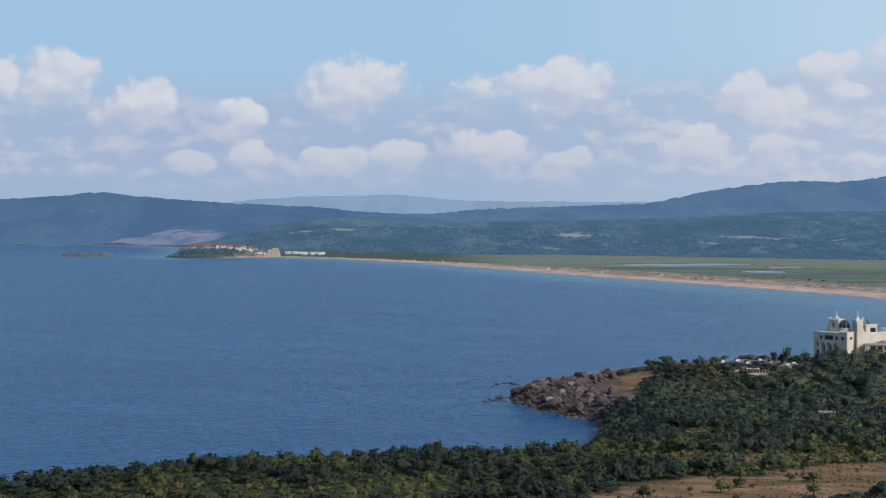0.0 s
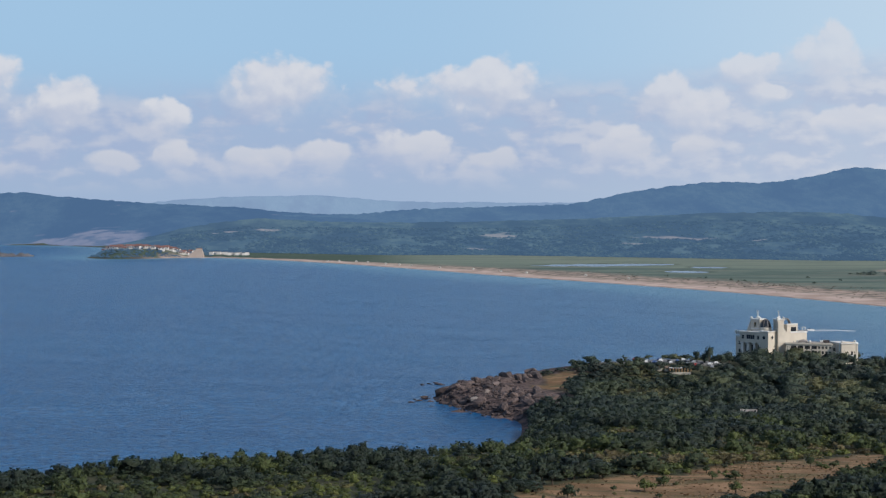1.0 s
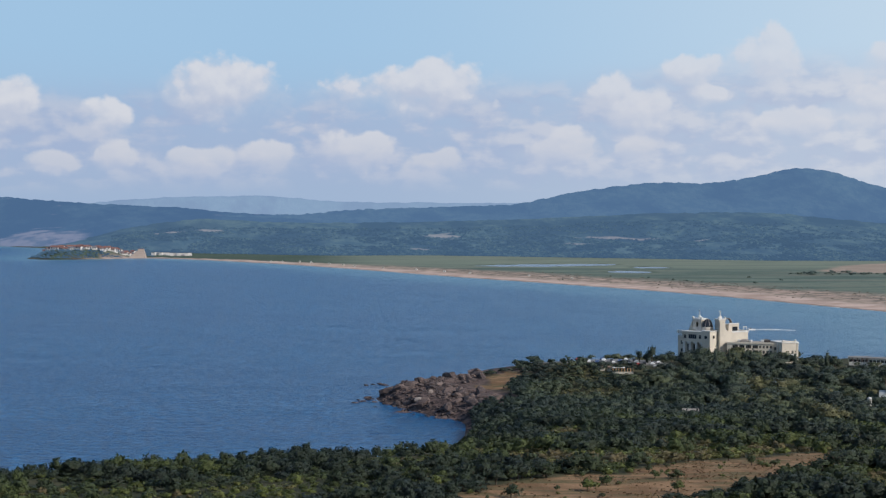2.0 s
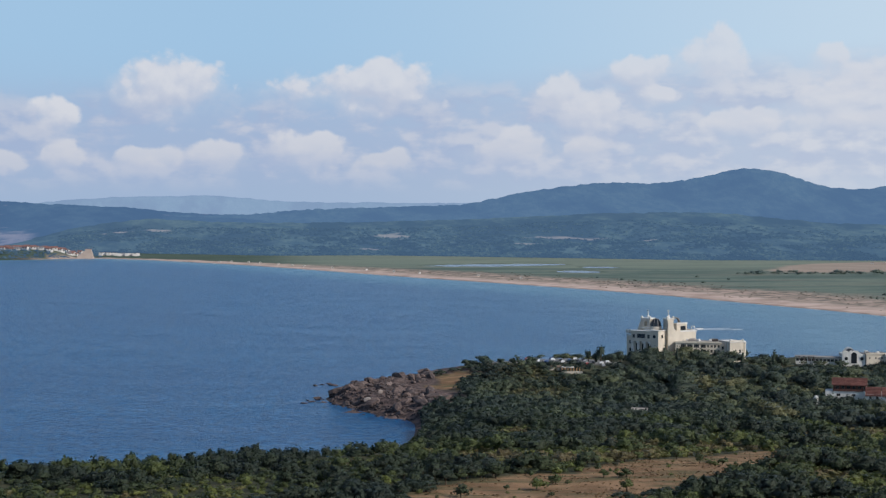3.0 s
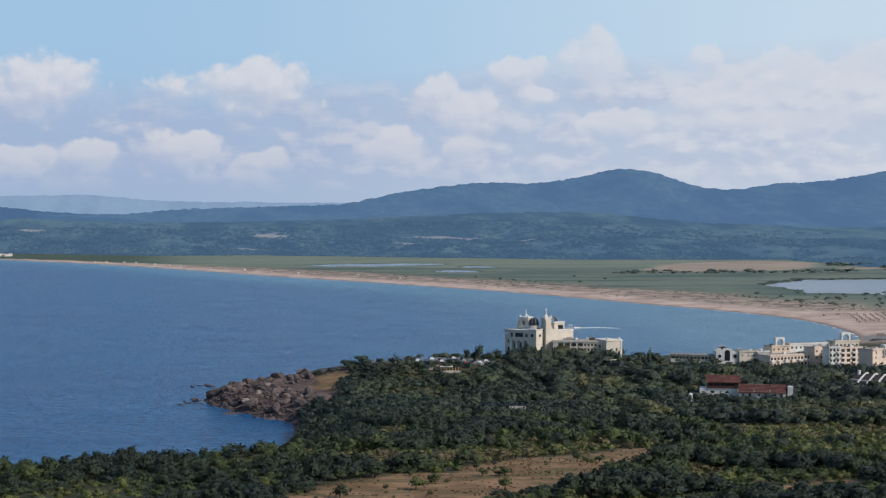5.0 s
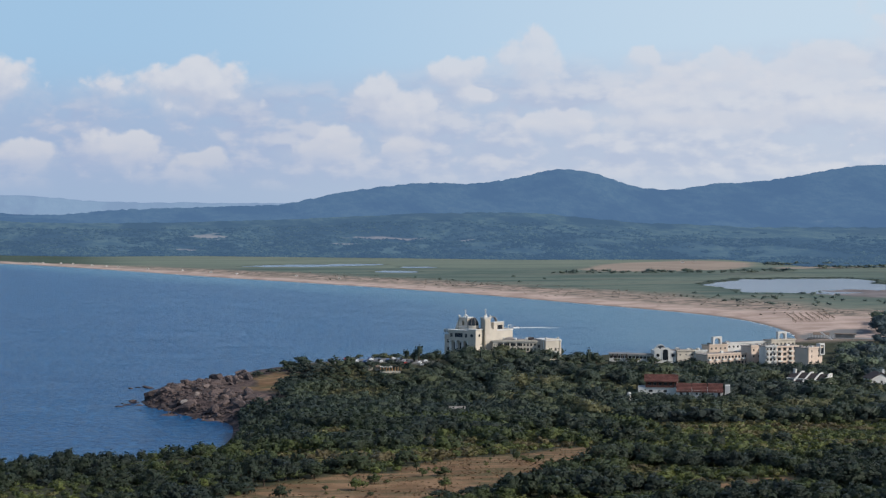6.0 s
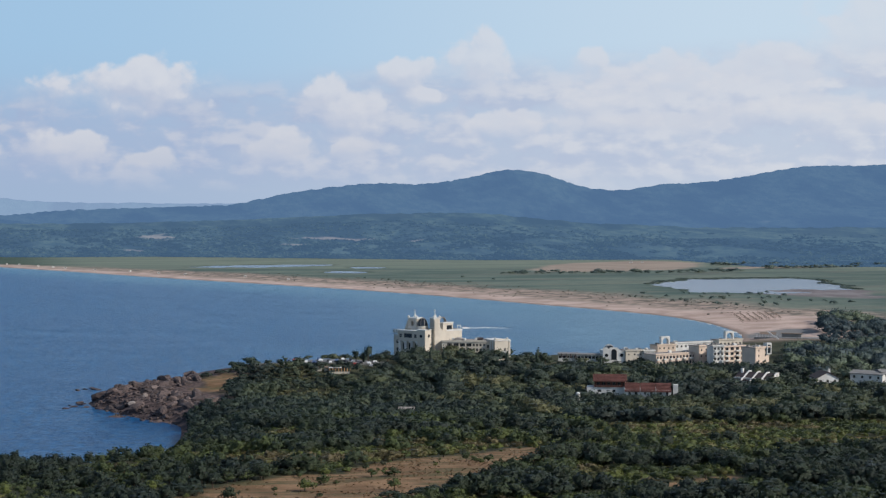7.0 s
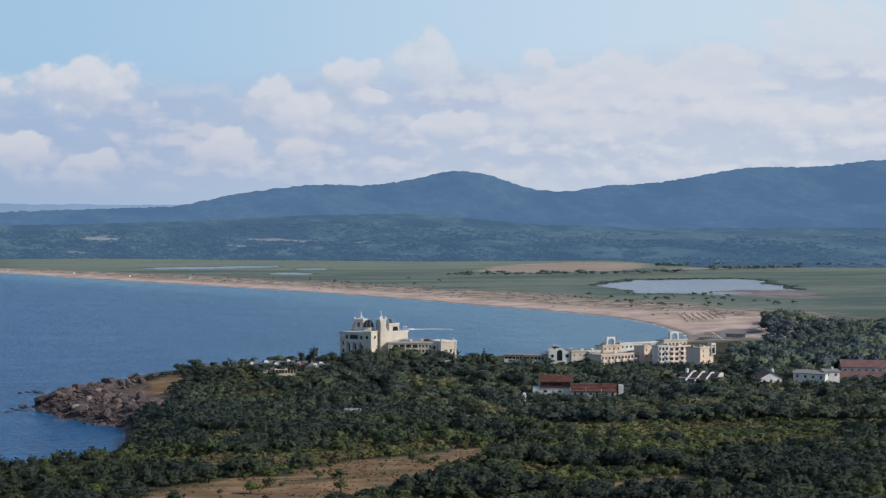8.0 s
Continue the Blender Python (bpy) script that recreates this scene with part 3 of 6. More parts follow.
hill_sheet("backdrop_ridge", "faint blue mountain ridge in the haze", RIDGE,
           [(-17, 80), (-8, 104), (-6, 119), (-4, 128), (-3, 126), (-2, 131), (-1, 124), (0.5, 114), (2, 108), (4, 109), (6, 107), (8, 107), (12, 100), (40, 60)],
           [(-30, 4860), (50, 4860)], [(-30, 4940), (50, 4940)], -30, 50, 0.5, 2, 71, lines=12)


def range_bare(x, y, b, k):
    return 0.5 * ease(fbm(x, y, 160, 3, 75), 0.52, 0.6) * ease(k, 0.15, 0.3) * ease(k, 0.7, 0.5)


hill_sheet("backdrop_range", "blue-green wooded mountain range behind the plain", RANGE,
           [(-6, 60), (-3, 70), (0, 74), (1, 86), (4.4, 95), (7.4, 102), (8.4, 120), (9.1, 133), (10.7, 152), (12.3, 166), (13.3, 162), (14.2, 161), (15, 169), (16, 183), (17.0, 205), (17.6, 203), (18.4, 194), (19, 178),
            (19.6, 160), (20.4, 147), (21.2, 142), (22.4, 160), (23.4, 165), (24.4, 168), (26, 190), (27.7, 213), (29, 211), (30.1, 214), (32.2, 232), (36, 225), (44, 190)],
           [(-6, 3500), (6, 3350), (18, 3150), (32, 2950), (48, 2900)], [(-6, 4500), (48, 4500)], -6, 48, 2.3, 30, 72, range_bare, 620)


def foothill_bare(x, y, b, k):
    m = 0.9 * blot(x, y, 1.0, 1.0, 0.1, 0.1)
    for cx, cy, rx, ry in ((300, 3640, 40, 60), (560, 3330, 40, 20), (655, 3440, 60, 12), (715, 3425, 40, 9), (830, 3330, 30, 12), (225, 3330, 30, 20), (-330, 3700, 45, 30), (-240, 3720, 30, 25)):
        m = np.maximum(m, blot(x, y, cx, cy, rx, ry, -14, 0.9, 36, 81))
    return m * 0.6


FOOT_CREST = [(-9, 2), (-8.2, 14), (-6.5, 45), (-4, 68), (-2, 60), (0, 55), (4, 58), (8, 66), (12, 80), (16, 84), (20, 60), (24, 50), (28, 52), (34, 56), (48, 56)]
FOOT_LINE = [(-9, 3230), (-4.5, 3330), (0.3, 3150), (4.4, 3150), (9.4, 3040), (15.5, 2930), (19, 2960), (23, 3000), (26, 2680), (32, 2740), (48, 2700)]
FOOT_BACK = [(-9, 3900), (6, 4050), (18, 3900), (32, 3700), (48, 3700)]
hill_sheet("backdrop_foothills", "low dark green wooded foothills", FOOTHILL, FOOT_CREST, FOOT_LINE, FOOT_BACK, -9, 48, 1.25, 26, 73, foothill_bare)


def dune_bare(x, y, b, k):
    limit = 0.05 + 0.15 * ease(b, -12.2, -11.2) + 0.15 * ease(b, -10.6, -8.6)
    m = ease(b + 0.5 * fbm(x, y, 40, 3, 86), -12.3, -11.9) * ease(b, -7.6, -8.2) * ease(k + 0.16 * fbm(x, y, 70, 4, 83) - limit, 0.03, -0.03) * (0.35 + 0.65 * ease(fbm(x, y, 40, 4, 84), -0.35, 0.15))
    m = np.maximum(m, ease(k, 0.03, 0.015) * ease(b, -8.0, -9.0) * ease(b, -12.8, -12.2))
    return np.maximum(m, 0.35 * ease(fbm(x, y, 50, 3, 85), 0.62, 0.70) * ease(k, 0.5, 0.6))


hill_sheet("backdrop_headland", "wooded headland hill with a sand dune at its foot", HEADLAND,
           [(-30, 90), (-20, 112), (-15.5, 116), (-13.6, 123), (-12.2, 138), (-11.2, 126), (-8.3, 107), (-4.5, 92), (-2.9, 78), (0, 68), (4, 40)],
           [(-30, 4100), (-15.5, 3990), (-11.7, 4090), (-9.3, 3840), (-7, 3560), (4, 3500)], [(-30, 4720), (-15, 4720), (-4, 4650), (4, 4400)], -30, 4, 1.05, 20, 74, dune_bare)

# ---- building helpers ----
def part(name, bm, mat, parent, label=""):
    """One bmesh as one mesh object under a thing or a part."""
    data = bpy.data.meshes.new(name)
    bmesh.ops.recalc_face_normals(bm, faces=bm.faces)
    bm.to_mesh(data)
    bm.free()
    data.materials.append(mat)
    ob = new(name, data)
    ob.parent = parent
    return tagged(ob, label) if label else ob


def thing(name, label, category, x, y, z, turn=0.0, group=""):
    ob = new(name)
    ob.empty_display_size = 1.0
    ob.matrix_world = pose(x, y, z, 0, 0, turn)
    return tagged(ob, label, category, group)


def box(x0, x1, y0, y1, z0, z1, bm=None, bevel=0.0):
    bm = bm or bmesh.new()
    made = bmesh.ops.create_cube(bm, size=1.0, matrix=Matrix.LocRotScale(((x0 + x1) / 2, (y0 + y1) / 2, (z0 + z1) / 2), None, (x1 - x0, y1 - y0, z1 - z0)))
    if bevel:
        edges = list({e for v in made["verts"] for e in v.link_edges})
        bmesh.ops.bevel(bm, geom=edges, offset=bevel, segments=1, affect="EDGES")
    return bm


def tube(x, y, z0, z1, r0, r1, n=10, bm=None):
    bm = bm or bmesh.new()
    bmesh.ops.create_cone(bm, cap_ends=True, segments=n, radius1=r0, radius2=r1, depth=z1 - z0, matrix=Matrix.Translation((x, y, (z0 + z1) / 2)))
    return bm


def ball(x, y, z, r, sz=1.0, u=14, v=8, bm=None):
    bm = bm or bmesh.new()
    bmesh.ops.create_uvsphere(bm, u_segments=u, v_segments=v, radius=r, matrix=Matrix.LocRotScale((x, y, z), None, (1, 1, sz)))
    return bm


def outline(points, y0, y1, bm=None):
    """A shape drawn on the x, z plane and pulled from y0 to y1."""
    bm = bm or bmesh.new()
    a = [bm.verts.new((x, y0, z)) for x, z in points]
    b = [bm.verts.new((x, y1, z)) for x, z in points]
    bm.faces.new(a)
    bm.faces.new(b[::-1])
    for k in range(len(a)):
        j = (k + 1) % len(a)
        bm.faces.new((a[k], a[j], b[j], b[k]))
    return bm


def pierced(x0, x1, z0, z1, thick, holes, bm=None):
    """A wall slab on the x, z plane whose front is at y 0, with rectangular openings right through it."""
    bm = bm or bmesh.new()
    xs = sorted({x0, x1, *(v for h in holes for v in h[:2])})
    zs = sorted({z0, z1, *(v for h in holes for v in h[2:])})
    grid = {}

    def at_corner(i, k, y):
        if (i, k, y) not in grid:
            grid[i, k, y] = bm.verts.new((xs[i], y, zs[k]))
        return grid[i, k, y]

    solid = {}
    for i in range(len(xs) - 1):
        for k in range(len(zs) - 1):
            cx, cz = (xs[i] + xs[i + 1]) / 2, (zs[k] + zs[k + 1]) / 2
            solid[i, k] = not any(h[0] < cx < h[1] and h[2] < cz < h[3] for h in holes)
    for (i, k), full in solid.items():
        if not full:
            continue
        for y in (0.0, thick):
            bm.faces.new([at_corner(*c, y) for c in ((i, k), (i + 1, k), (i + 1, k + 1), (i, k + 1))])
        for (di, dk), (p, q) in (((-1, 0), ((i, k), (i, k + 1))), ((1, 0), ((i + 1, k), (i + 1, k + 1))), ((0, -1), ((i, k), (i + 1, k))), ((0, 1), ((i, k + 1), (i + 1, k + 1)))):
            if not solid.get((i + di, k + dk), False):
                bm.faces.new((at_corner(*p, 0.0), at_corner(*q, 0.0), at_corner(*q, thick), at_corner(*p, thick)))
    return bm


def turned(ob, m):
    ob.matrix_basis = m
    return ob


def window(parent, m, w, h, bars=1, name="window", frame_mat=None):
    """A window in an opening: frame with a dark pane set into it; m stands at the opening's lower middle."""
    t = 0.09
    bm = box(-w / 2, w / 2, 0.10, 0.2, 0, t)
    box(-w / 2, w / 2, 0.10, 0.2, h - t, h, bm)
    box(-w / 2, -w / 2 + t, 0.10, 0.2, t, h - t, bm)
    box(w / 2 - t, w / 2, 0.10, 0.2, t, h - t, bm)
    for k in range(bars):
        x = -w / 2 + w * (k + 1) / (bars + 1)
        box(x - t / 2, x + t / 2, 0.10, 0.19, t, h - t, bm)
    ob = turned(part(name, bm, frame_mat or FRAME, parent), m)
    part("pane", box(-w / 2 + t, w / 2 - t, 0.14, 0.17, t, h - t), GLASS, ob, "dark glass pane")
    return ob


def wall_with_windows(parent, m, w, z0, z1, holes, mat, thick=0.35, name="wall", bars=1):
    """A wall along x, with a window in each opening (centre x, sill z, width, height)."""
    rects = [(c - a / 2, c + a / 2, z, z + b) for c, z, a, b in holes]
    ob = turned(part(name, pierced(0, w, z0, z1, thick, rects), mat, parent), m)
    for c, z, a, b in holes:
        window(ob, pose(c, 0.04, z), a, b, bars)
    return ob


def row(first, gap, count, z, w, h):
    return [(first + gap * k, z, w, h) for k in range(count)]


CREAM = painted("cream_plaster", (0.67, 0.605, 0.51), 0.84, 0.15)
WHITE = painted("white_plaster", (0.78, 0.77, 0.74), 0.78, 0.2)
OCHRE = painted("ochre_plaster", (0.69, 0.56, 0.45), 0.86, 0.2)
VAULT = painted("smoked_glazing", (0.035, 0.045, 0.06), 0.8, 0.5, 0.5)
PEACH = painted("peach_plaster", (0.76, 0.61, 0.50), 0.88, 0.2)
FADED_TILE = painted("faded_tiles", (0.185, 0.10, 0.092), 0.65, 0.3, 0.85, 1.5)
GREY_ROOF = painted("grey_roof", (0.34, 0.31, 0.285), 0.7, 0.2)
DARK_ROOF = painted("dark_roof", (0.07, 0.055, 0.055), 0.7, 0.3)
RED_TILE = painted("red_tiles", (0.205, 0.085, 0.072), 0.6, 0.4, 0.8, 2.0)
BROWN_WOOD = painted("brown_boards", (0.12, 0.05, 0.038), 0.7, 0.5)
CONCRETE = painted("concrete", (0.27, 0.265, 0.255), 0.75, 0.3)
FRAME = painted("window_frame", (0.30, 0.28, 0.25), 0.8, 0.4)
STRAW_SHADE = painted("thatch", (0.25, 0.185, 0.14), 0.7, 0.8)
FOAM = painted("foam", (0.80, 0.83, 0.85), 0.9, 0.3)
RUBBER = painted("rubber", (0.03, 0.03, 0.03), 0.8, 0.5)
# far village: weathered, with the haze before it put in as duller colours
FAR_RED = painted("hazy_worn_tiles", (0.24, 0.125, 0.11), 0.75, 0.1)
FAR_WHITE = painted("hazy_worn_plaster", (0.74, 0.71, 0.69), 0.85, 0.1)
FAR_GREY = painted("hazy_worn_slates", (0.20, 0.20, 0.22), 0.8, 0.1)
FAR_OCHRE = painted("hazy_worn_ochre", (0.46, 0.385, 0.34), 0.85, 0.1)
WHITE_METAL = painted("white_metal", (0.75, 0.75, 0.74), 0.9, 0.4, 0.4)
ORANGE = painted("orange_plaster", (0.62, 0.36, 0.20), 0.8, 0.4)


def glass_material():
    mat, nt, bsdf = material("window_glass")
    where = place(nt)
    wire(nt, blend(nt, grain(nt, where, 0.3), (0.012, 0.016, 0.022), (0.03, 0.036, 0.045)), bsdf.inputs["Base Color"])
    bsdf.inputs["Roughness"].default_value = 0.08
    return mat


GLASS = glass_material()


def ground_at(x, y):
    return float(height(np.array([x]), np.array([y]))[0])


# ---- the palace hotel on the headland ----
def palace_hotel():
    bx, by = 250.0, 928.0
    z = 6.0
    top = thing("palace_hotel", "cream palace hotel with two spired towers and glazed dome", "hotel", bx, by, z, -15.3)
    M = pose(-15, 0, 0, 0, 0, -30)

    def main(name, bm, mat, label=""):
        return turned(part(name, bm, mat, top, label), M)

    # rear body and the lower wing at its end
    main("main_body", box(-24, 1.0, 4.4, 24, -4, 14.7), CREAM)
    main("roof_parapet", pierced(-24.3, 1.2, 14.7, 15.5, 0.3, []), WHITE).matrix_basis = M @ pose(0, 4.1, 0)
    wall_with_windows(top, M @ pose(-24, 4, 0), 25, -4, 14.7, [(2.6, 10.2, 1.5, 2.2), (2.6, 5.4, 1.5, 2.2)], CREAM, 0.4, "front_wall")
    # projecting centre with its pillars and windows
    main("centre_block", box(-18.6, -4.2, 0.4, 4, 12.2, 18.2), CREAM)
    wall_with_windows(top, M @ pose(-18.6, 0, 0), 14.4, 12.2, 18.2, [(7.2, 14.2, 5.6, 2.6), (2.0, 14.2, 1.7, 2.3), (12.4, 14.2, 1.7, 2.3)], CREAM, 0.4, "centre_wall", 3)
    main("cornice", box(-19.0, -3.8, -0.5, 4.2, 18.2, 18.7), WHITE)
    main("loggia_floor", box(-18.6, -4.2, -0.2, 4, -4, 1.0), CREAM)
    for x in (-17.6, -13.6, -9.2, -5.2):
        main("pillar", tube(x, 0.9, 1.0, 11.6, 0.95, 0.8, 14), WHITE)
        main("pillar_capital", box(x - 1.15, x + 1.15, -0.2, 2.0, 11.6, 12.2), WHITE)
    main("loggia_wall", box(-18.3, -4.6, 3.2, 3.6, 1.0, 12.2), CREAM)
    for x in (-15.6, -11.4, -7.2):
        main("loggia_window", box(x - 1.1, x + 1.1, 3.12, 3.19, 6.6, 10.6), GLASS)
    # corner pavilion with round windows
    main("corner_pavilion", box(-4.2, 1.2, -0.8, 8.4, -4, 18.9), CREAM)
    main("pavilion_cornice", box(-4.6, 1.6, -1.2, 8.8, 18.9, 19.4), WHITE)
    for m in (M @ pose(-1.5, -0.86, 15.6, 90), M @ pose(1.26, 3.4, 15.6, 90, 0, 90)):
        ring = turned(part("round_window", tube(0, 0, -0.10, 0.14, 1.25, 1.25, 20), CREAM, top), m)
        part("pane", tube(0, 0, 0.14, 0.19, 1.0, 1.0, 20), GLASS, ring, "round dark pane")
    # towers
    S = pose(-8.6, 4.2, 0, 0, 0, 32)
    for base, w, h in ((M @ pose(-11.2, 4.9, 0), 3.0, 25.4), (S @ pose(2.3, 1.3, 0), 2.2, 25.6)):
        tower = main("tower", pierced(-w, w, 14, h, 2 * w, [(-0.8, 0.8, h - 4.2, h - 1.4)]), CREAM)
        tower.matrix_basis = base
        part("tower_cornice", box(-w - 0.4, w + 0.4, -0.4, 2 * w + 0.4, h, h + 0.7), WHITE, tower)
        part("tower_opening", box(-0.8, 0.8, w, w + 0.1, h - 4.2, h - 1.4), GLASS, tower)
        for sx in (-1, 1):
            part("corner_urn", ball(sx * (w - 0.2), 0.2, h + 1.3, 0.75, 1.0, 10, 6), WHITE, tower)
        part("lantern", tube(0, w, h + 0.7, h + 1.7, 1.0, 0.8, 10), WHITE, tower)
        part("cupola", ball(0, w, h + 1.7, 0.85, 0.9, 12, 8), WHITE, tower)
        part("spire", tube(0, w, h + 2.2, h + 5.4, 0.34, 0.20, 8), WHITE, tower)
        part("finial", box(-0.75, 0.35, w - 0.15, w + 0.15, h + 4.9, h + 5.4), WHITE, tower)
        # open belfry frame under the cornice on the sunny side
        part("side_opening", box(w + 0.01, w + 0.06, w - 1.1, w + 1.1, h - 4.0, h - 1.4), GLASS, tower)
        part("ledge", box(-w - 0.25, w + 0.25, -0.25, 2 * w + 0.25, h - 5.3, h - 4.9), WHITE, tower)
    # curved shoulders that sweep down from the towers
    for x, s, base in ((-15.1, -1, 14.7), (-8.9, 1, 14.7)):
        pts = [(0, 24.4), (0, base)] + [(s * 4.6 * math.sin(k / 8 * math.pi / 2) , base + (24.4 - base) * (1 - math.sin(k / 8 * math.pi / 2)) ** 1.0 * math.cos(k / 8 * math.pi / 2)) for k in range(8, 0, -1)]
        main("shoulder", outline([(x + a, b) for a, b in pts], 5.6, 8.4), CREAM)
    # glazed dome between the towers
    main("terrace_slab", box(-11.5, 1.0, 3.5, 11.0, 18.9, 19.4), WHITE)
    main("drum", tube(-5.6, 7.6, 14.7, 21.2, 3.5, 3.5, 24), CREAM)
    main("dome", ball(-5.6, 7.6, 21.2, 3.3, 1.45, 24, 12), GLASS, "dark glazed dome")
    for k in range(8):
        rib = main("dome_rib", outline([(3.4 * math.cos(a), 21.2 + 3.4 * 1.45 * math.sin(a)) for a in np.linspace(0, 1.5, 10)] + [(3.25 * math.cos(a), 21.2 + 3.25 * 1.45 * math.sin(a)) for a in np.linspace(1.5, 0, 10)], -0.08, 0.08), GREY_ROOF)
        rib.matrix_basis = M @ pose(-5.6, 7.6, 0, 0, 0, 45 * k + 10)
    # the sunlit stepped wing beside the second tower
    def sunny(name, bm, mat, label=""):
        return turned(part(name, bm, mat, top, label), S)

    curve = [(8.4 - 6.4 * math.sin(a), 25.0 - 6.6 * math.cos(a)) for a in np.linspace(0, math.pi / 2, 12)]
    sunny("curved_wall", outline([(0, -4), (8.4, -4)] + curve + [(0, 25.0)], 0, 1.1), CREAM, "cream end wall with a concave sweep")
    sunny("stepped_body", box(8.4, 19.6, 0.2, 11, -4, 18.0), CREAM)
    sunny("rear_body", box(0.3, 7.6, 1.1, 11, -4, 17.6), CREAM)
    sunny("terrace_parapet", box(8.4, 19.9, 0.0, 0.3, 18.0, 18.9), WHITE)
    sunny("terrace_parapet", box(19.5, 19.9, 0.3, 11, 18.0, 18.9), WHITE)
    upper = sunny("upper_floor", box(8.4, 15.6, 4.0, 10.5, 18.0, 22.6), CREAM)
    part("parapet", box(8.2, 15.8, 3.75, 4.1, 22.6, 23.3), WHITE, upper)
    part("terrace_door", box(11.0, 14.6, 3.93, 3.99, 18.6, 21.2), GLASS, upper)
    for x in (17.0, 19.0):
        sunny("pergola_post", box(x - 0.14, x + 0.14, 1.0, 1.3, 18.0, 21.0), WHITE)
    sunny("pergola_beam", box(16.7, 19.3, 0.95, 1.35, 21.0, 21.3), WHITE)
    arc = [(2.9 * math.cos(a), 22.0 + 4.4 * math.sin(a)) for a in np.linspace(0, math.pi, 14)] + [(2.5 * math.cos(a), 22.0 + 4.0 * math.sin(a)) for a in np.linspace(math.pi, 0, 14)]
    sunny("roof_arch", outline([(x + 9.2, z0) for x, z0 in arc], 5.5, 8.0), GREY_ROOF, "dark arched roof frame behind the tower")
    # the long wing towards the beach
    holes = []
    for z0 in (9.2, 6.3, 3.4):
        holes += row(4.6, 3.9, 4, z0, 3.1, 2.0) + row(19.2, 2.05, 4, z0 + 0.2, 1.3, 1.6)
    wall_with_windows(top, pose(-4.2, 1.6, 0), 26.2, -4, 12.0, holes, CREAM, 0.4, "wing_wall", 2)
    part("wing_body", box(-4.2, 21.9, 2.6, 17, -4, 11.9), CREAM, top)
    part("wing_roof", box(-4.6, 22.3, 1.3, 17.4, 12.0, 12.5), GREY_ROOF, top)
    part("wing_parapet", box(-4.6, 22.3, 1.2, 1.55, 12.0, 13.0), CREAM, top)
    for k in range(9):
        a = random.uniform(-2, 19)
        b = random.uniform(5, 15)
        part("roof_unit", box(a, a + random.uniform(1, 2.6), b, b + random.uniform(1, 2), 12.5, 12.5 + random.uniform(0.6, 1.5), bevel=0.05), random.choice((CONCRETE, WHITE, DARK_ROOF)), top)
    part("satellite_dish", ball(9.6, 4.2, 13.4, 0.95, 1.0, 12, 8), WHITE, top)
    part("roof_vault", turned_vault(6.0, 9.5, 12.5, 3.0, 9.0), GREY_ROOF, top)
    wall_with_windows(top, pose(21.9, 3.6, 0), 3.6, -4, 12.0, row(1.8, 1, 1, 8.2, 1.3, 1.9) + row(1.8, 1, 1, 5.2, 1.3, 1.9), CREAM, 0.4, "link_wall")
    part("link_body", box(21.9, 25.5, 4.2, 15, -4, 12.3), CREAM, top)
    # end pavilion, turned to the sun
    E = pose(27.7, -1.4, 0, 0, 0, 28)
    wall_with_windows(top, E, 9.2, -4, 12.8, row(6.9, 1, 1, 6.2, 1.4, 2.2) + row(6.9, 1, 1, 2.4, 1.4, 2.2), CREAM, 0.4, "end_wall")
    turned(part("end_body", box(0, 9.2, 0.5, 13, -4, 12.8), CREAM, top), E)
    turned(part("end_cornice", box(-0.4, 9.6, -0.4, 13.4, 12.8, 13.4), WHITE, top), E)
    turned(part("end_parapet", box(0.2, 9.0, 0.0, 0.3, 13.4, 14.0), CREAM, top), E)
    turned(part("end_balcony", box(5.2, 9.0, -1.3, 0, 5.4, 6.4), WHITE, top), E)
    for y in (2.0, 5.0, 8.0):
        turned(part("side_pier", box(-0.35, 0.0, y, y + 0.7, -4, 12.8), WHITE, top), E)
    for x in (0.5, 8.7):
        turned(part("end_urn", ball(x, 0.4, 14.2, 0.75, 1.0, 10, 7), WHITE, top), E)
    turned(part("corner_turret", tube(10.4, 1.2, -4, 12.6, 0.9, 0.9, 14), CREAM, top), E)
    turned(part("turret_cap", ball(10.4, 1.2, 12.6, 1.2, 0.9, 14, 8), WHITE, top), E)
    # balustrade and urns at the seaward end
    for k in range(9):
        main("baluster", tube(-23.6 + 0.62 * k, 4.4, 15.5, 16.5, 0.16, 0.12, 6), WHITE)
    main("handrail", box(-24.2, -18.4, 4.2, 4.6, 16.5, 16.75), WHITE)
    for x in (-23.8, -21.6):
        main("urn", ball(x, 4.4, 17.7, 1.05, 1.25, 10, 7), WHITE)
    return top


def turned_vault(cx, cy, z, r, length):
    return outline([(cx + r * math.cos(a), z + 0.5 * r * math.sin(a)) for a in np.linspace(0, math.pi, 14)], cy - length / 2, cy + length / 2)


palace_hotel()


